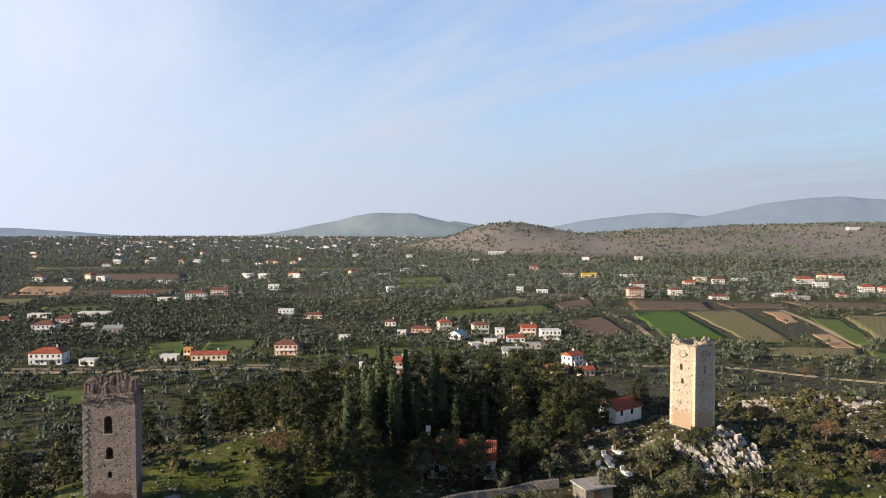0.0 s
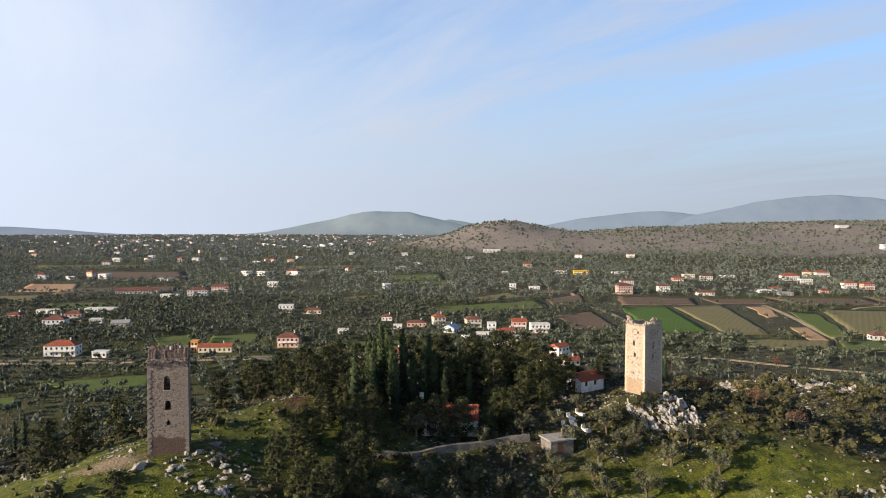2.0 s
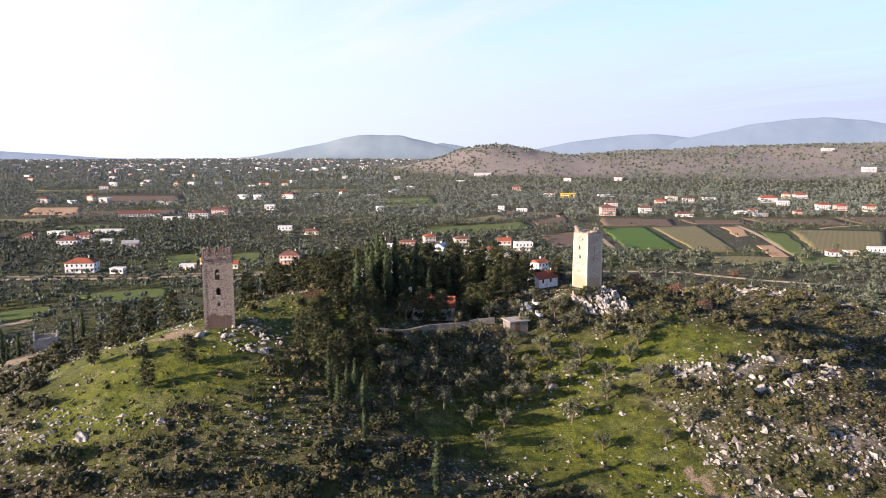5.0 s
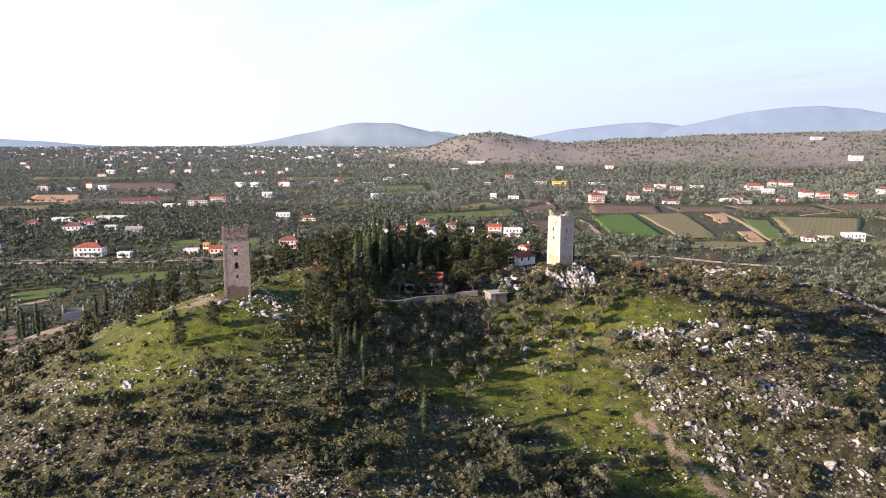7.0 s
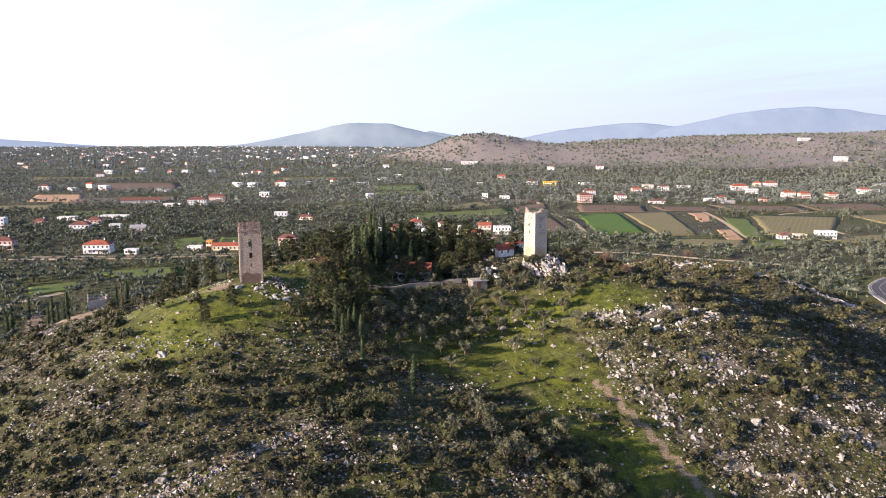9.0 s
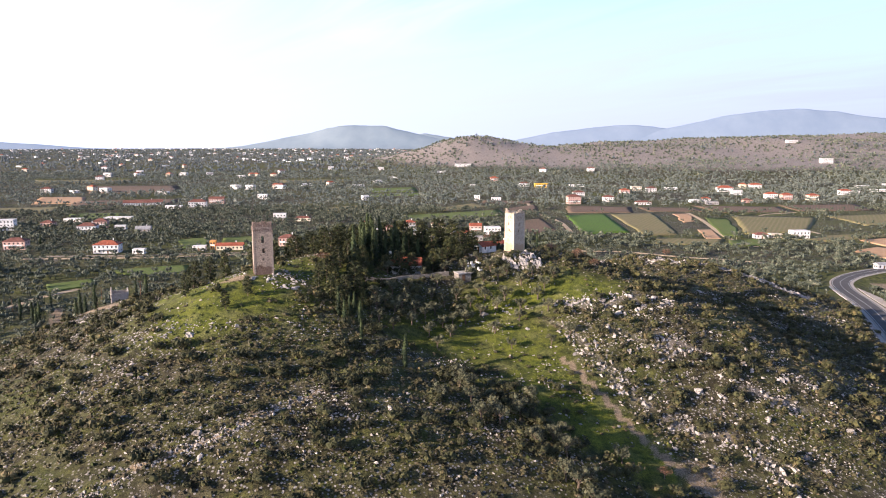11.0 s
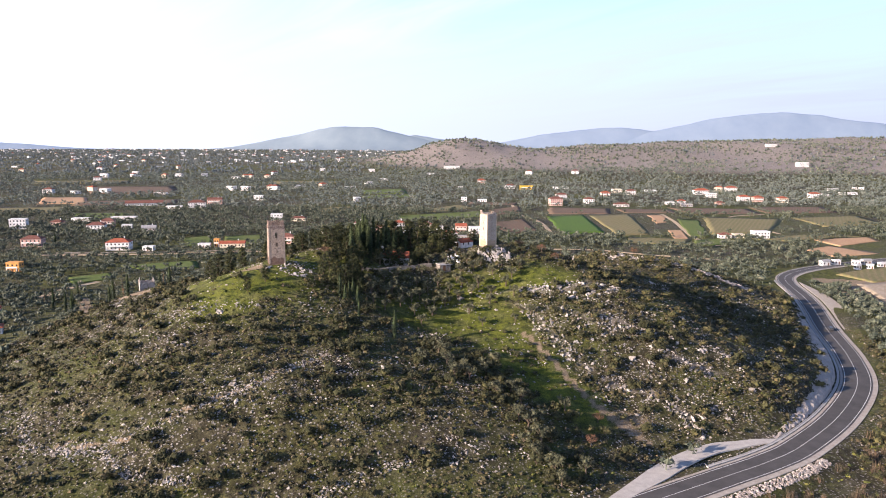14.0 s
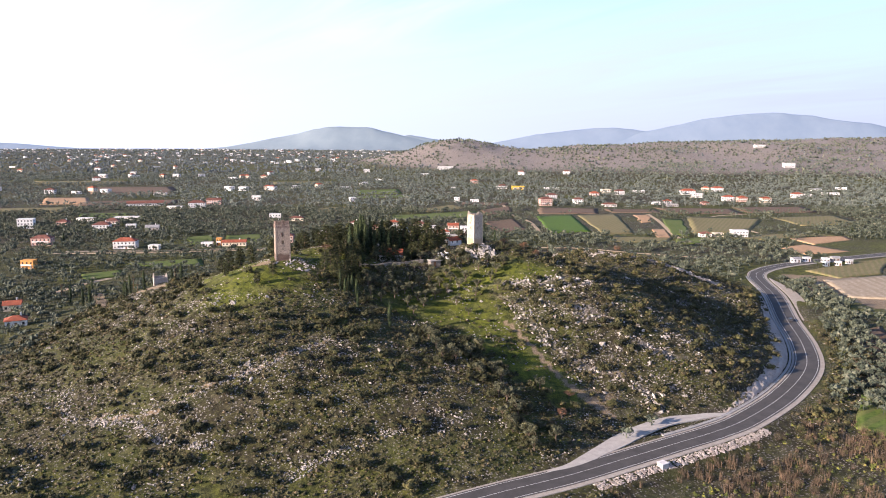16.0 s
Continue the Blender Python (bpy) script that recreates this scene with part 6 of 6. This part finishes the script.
def ruin():
    t = thing("ruined_house", pose(-107, 147, gz(-107, 147) + 1.2, 0, 0, 25) @ Matrix.Diagonal((0.68, 0.68, 0.95, 1)), "roofless pale stone ruin beside an earth track", "ruin")
    l, d, th = 9.0, 6.5, 0.6
    for x0, y0, x1, y1, h0, h1 in ((-l / 2, -d / 2, l / 2, -d / 2 + th, 2.6, 3.2), (-l / 2, d / 2 - th, l / 2, d / 2, 3.4, 3.0), (-l / 2, -d / 2 + th, -l / 2 + th, d / 2 - th, 3.0, 3.6), (l / 2 - th, -d / 2 + th, l / 2, d / 2 - th, 2.8, 3.2)):
        bm = bmesh.new()
        n = 10
        long_x = abs(x1 - x0) > abs(y1 - y0)
        rows = []
        for i in range(n + 1):
            u = i / n
            hh = h0 + (h1 - h0) * u + (1.6 * (1 - abs(2 * u - 1)) if not long_x else 0) + R.normal() * 0.12
            if long_x:
                a, b = (x0 + (x1 - x0) * u, y0), (x0 + (x1 - x0) * u, y1)
            else:
                a, b = (x0, y0 + (y1 - y0) * u), (x1, y0 + (y1 - y0) * u)
            rows.append([bm.verts.new((*a, -3)), bm.verts.new((*a, hh)), bm.verts.new((*b, hh)), bm.verts.new((*b, -3))])
        for p, q in zip(rows, rows[1:]):
            for i in range(4):
                bm.faces.new((p[i], p[(i + 1) % 4], q[(i + 1) % 4], q[i]))
        bm.faces.new(rows[0]), bm.faces.new(rows[-1])
        part("wall", bm, RUIN_STONE, t)


ruin()


def pole(x, y, h=8.0):
    t = thing("utility_pole", pose(x, y, gz(x, y), 0, 0, 20), "tall wooden utility pole with a crossarm", "pole", "utility poles")
    part("mast", mesh_of("mast", *limb((0, 0, -0.5), (0, 0, h), 0.14, 0.09, 8), WOOD), WOOD, t)
    bm = bmesh.new()
    box(bm, -0.9, -0.06, h - 0.7, 0.9, 0.06, h - 0.58)
    part("crossarm", bm, WOOD, t)


for x, y in ((-104, 160), (-128, 175), (-150, 230), (-180, 205), (-100, 185), (60, 330), (120, 345)):
    pole(x, y)


# ---------------------------------------------------------------- roadside
def rock_cutting():
    """The hillside cut back along the inside of the bend."""
    line = spline(list(stretch(9, 14)), 1.2)
    t = np.gradient(line, axis=0)
    t /= np.linalg.norm(t, axis=1)[:, None]
    nrm = np.stack([-t[:, 1], t[:, 0]], 1)
    k, n = len(line), 9
    top = line + nrm * 15.5
    zt = ground_z(top[:, 0], top[:, 1]) + 0.2
    ends = np.sin(np.linspace(0, math.pi, k)) ** 0.6
    vs = []
    for j in range(n):
        u = j / (n - 1)
        off = 6.9 + u ** 1.6 * 8.6
        p = line + nrm * off
        z = ROAD_Z - 0.3 + (np.maximum(zt, ROAD_Z + 2.5) - ROAD_Z) * u ** 0.75 * ends + fbm(p[:, 0] * 3, p[:, 1] * 3 + j * 2, 5, 3) * 0.7 * (u > 0) * (u < 1)
        p = p + nrm * (fbm(p[:, 0] * 4 + 30, p[:, 1] * 4 + j * 5, 6, 3) * 0.45)[:, None]
        if u == 1:
            z = z - 0.6
        vs.append(np.column_stack([p, z]))
    i = (np.arange(n - 1)[:, None] * k + np.arange(k - 1)).ravel()
    ob = new("rock_cutting", mesh_of("rock_cutting", np.vstack(vs), np.stack([i, i + 1, i + k + 1, i + k], 1), CUT_ROCK))
    tagged(ob, "pale limestone face cut along the bend of the road", "rock face", kind="structure")


rock_cutting()


TERRACES = [TRACKS[2][0], spline([(-23, -24), (-15, -16), (-2, -9), (6, -6), (14, -1)], 2.0), spline([(-96, 22), (-92, 12), (-86, 4), (-70, 0), (-56, -9), (-41, -11)], 2.0)]
for line, count in zip(TERRACES, (560, 380, 560)):
    x, y = along(line, -1.6, 1.2, count)
    strew("terrace_rubble", [crag_stone(R, 0.7) for _ in range(8)], x, y, 0.16 + 0.44 * rng.random(count) ** 2.0, LIMESTONE, "tumbled limestone terrace wall across the slope", "rubble", 0.05)
x, y = along(stretch(5, 9), -6.6, -9.4, 1700)
strew("roadside_rubble", [boulder(R, 0.7) for _ in range(6)], x, y, 0.16 + 0.34 * rng.random(len(x)) ** 2, CUT_ROCK, "pale broken stone tipped along the road edge", "rubble", 0.05)
x, y = along(stretch(6, 14), 7.5, 9.5, 500)
strew("fallen_stones", [boulder(R, 0.7) for _ in range(6)], x, y, 0.1 + 0.25 * rng.random(len(x)) ** 2, CUT_ROCK, "stones fallen below the rock cutting", "rubble", 0.05)


def reed_clump(r, h=2.4):
    v, f = [], []
    for i in range(26):
        b = np.array((r.normal() * 0.5, r.normal() * 0.5, -0.1))
        tip = b + (r.normal() * 0.35, r.normal() * 0.35, h * (0.6 + 0.5 * r.random()))
        a = r.random() * 6.28
        w = np.array((math.cos(a), math.sin(a), 0)) * 0.05
        k = len(v)
        v += [b - w, b + w, tip]
        f.append((k, k + 1, k + 2))
    return np.array(v), np.array(f)


def below_road(x, y):
    """The rough bank outside the bend."""
    d = line_distance(x, y, ROAD)
    side = (x - 60) * 0.5 - (y + 18) > 0
    ok = (d > 10.5) & side
    for p in FIELDS:
        ok &= ~inside(x, y, p)
    return ok * 1.0


x, y = scatter(3600, 40, 190, -110, 60, lambda x, y: below_road(x, y) * np.clip(0.5 + fbm(x, y, 22, 3) * 1.4, 0, 1))
strew("reeds", [reed_clump(R) for _ in range(5)], x, y, 0.7 + 0.6 * rng.random(len(x)), REED, "dry brown reeds and canes below the road", "reeds")
x, y = scatter(17000, 30, 215, -120, 180, lambda x, y: below_road(x, y) * np.clip(0.35 + fbm(x + 60, y, 18, 3) * 1.2, 0, 1))
strew("bank_scrub", [tuft(R, 0.55) for _ in range(5)], x, y, 0.7 + 0.8 * rng.random(len(x)), HERBS, "rank green weeds below the road", "weeds")
x, y = scatter(1500, 60, 250, -110, 240, lambda x, y: below_road(x, y) * np.clip(0.35 + fbm(x + 160, y, 30, 2) * 1.4, 0, 1))
strew("bank_bushes", [bush(R) for _ in range(4)], x, y, 1.0 + 0.9 * rng.random(len(x)), SCRUB, "olive-brown bushes on the bank below the road", "bushes", 0.05)


x, y = along(stretch(10, 15), -13, -34, 330)
strew("roadside_trees", [grove_tree(R, 4.4, 18, 4, 0.28) for _ in range(6)], x, y, 0.6 + 0.6 * rng.random(len(x)), GROVE, "olive trees and bushes in a belt below the road", "trees")


def culvert():
    x, y = 78.5, -18.5
    t = thing("culvert_head", pose(x, y, gz(x, y), 0, 0, 27), "pale concrete culvert head among broken stone", "culvert")
    bm = bmesh.new()
    box(bm, -1.2, -0.3, -0.6, 1.2, 0.0, 1.3)
    box(bm, -1.2, 0.0, -0.6, -0.95, 1.8, 1.1)
    box(bm, 0.95, 0.0, -0.6, 1.2, 1.8, 1.1)
    part("head_wall", bm, CONCRETE, t)
    bm = bmesh.new()
    box(bm, -1.3, -0.35, 1.3, 1.3, 1.9, 1.45)
    part("cover_slab", bm, WHITE, t)


culvert()


def car(x, y, yaw, paint, label):
    t = thing("car", pose(x, y, ROAD_Z + 0.01, 0, 0, yaw), label, "car")
    bm = bmesh.new()
    prof = [(-2.1, 0.35), (2.1, 0.35), (2.15, 0.75), (1.3, 0.9), (-1.95, 0.95), (-2.15, 0.7)]
    for s, e in ((prof, 0.85),):
        a = [bm.verts.new((px, -e, pz)) for px, pz in s]
        b = [bm.verts.new((px, e, pz)) for px, pz in s]
        bm.faces.new(a), bm.faces.new(b[::-1])
        for i in range(len(a)):
            bm.faces.new((a[i], b[i], b[(i + 1) % len(a)], a[(i + 1) % len(a)]))
    part("body", bm, paint, t)
    bm = bmesh.new()
    vs = [bm.verts.new(p) for p in ((-1.8, -0.78, 0.93), (1.2, -0.78, 0.9), (0.5, -0.62, 1.45), (-1.3, -0.62, 1.45), (-1.8, 0.78, 0.93), (1.2, 0.78, 0.9), (0.5, 0.62, 1.45), (-1.3, 0.62, 1.45))]
    bmesh.ops.convex_hull(bm, input=vs)
    part("cabin", bm, GLASS, t, "dark glazed cabin")
    wheel = mesh_of("wheel", *limb((0, -0.1, 0), (0, 0.1, 0), 0.33, 0.33, 12), GLASS)
    for px in (-1.3, 1.3):
        for py in (-0.8, 0.8):
            w = part("wheel", wheel, None, t)
            w.matrix_local = pose(px, py, 0.33)


car(196.5, 133.0, 70, plain("dark car paint", (0.05, 0.055, 0.065), 0.3), "dark hatchback car on the winding road")

plant_plain()
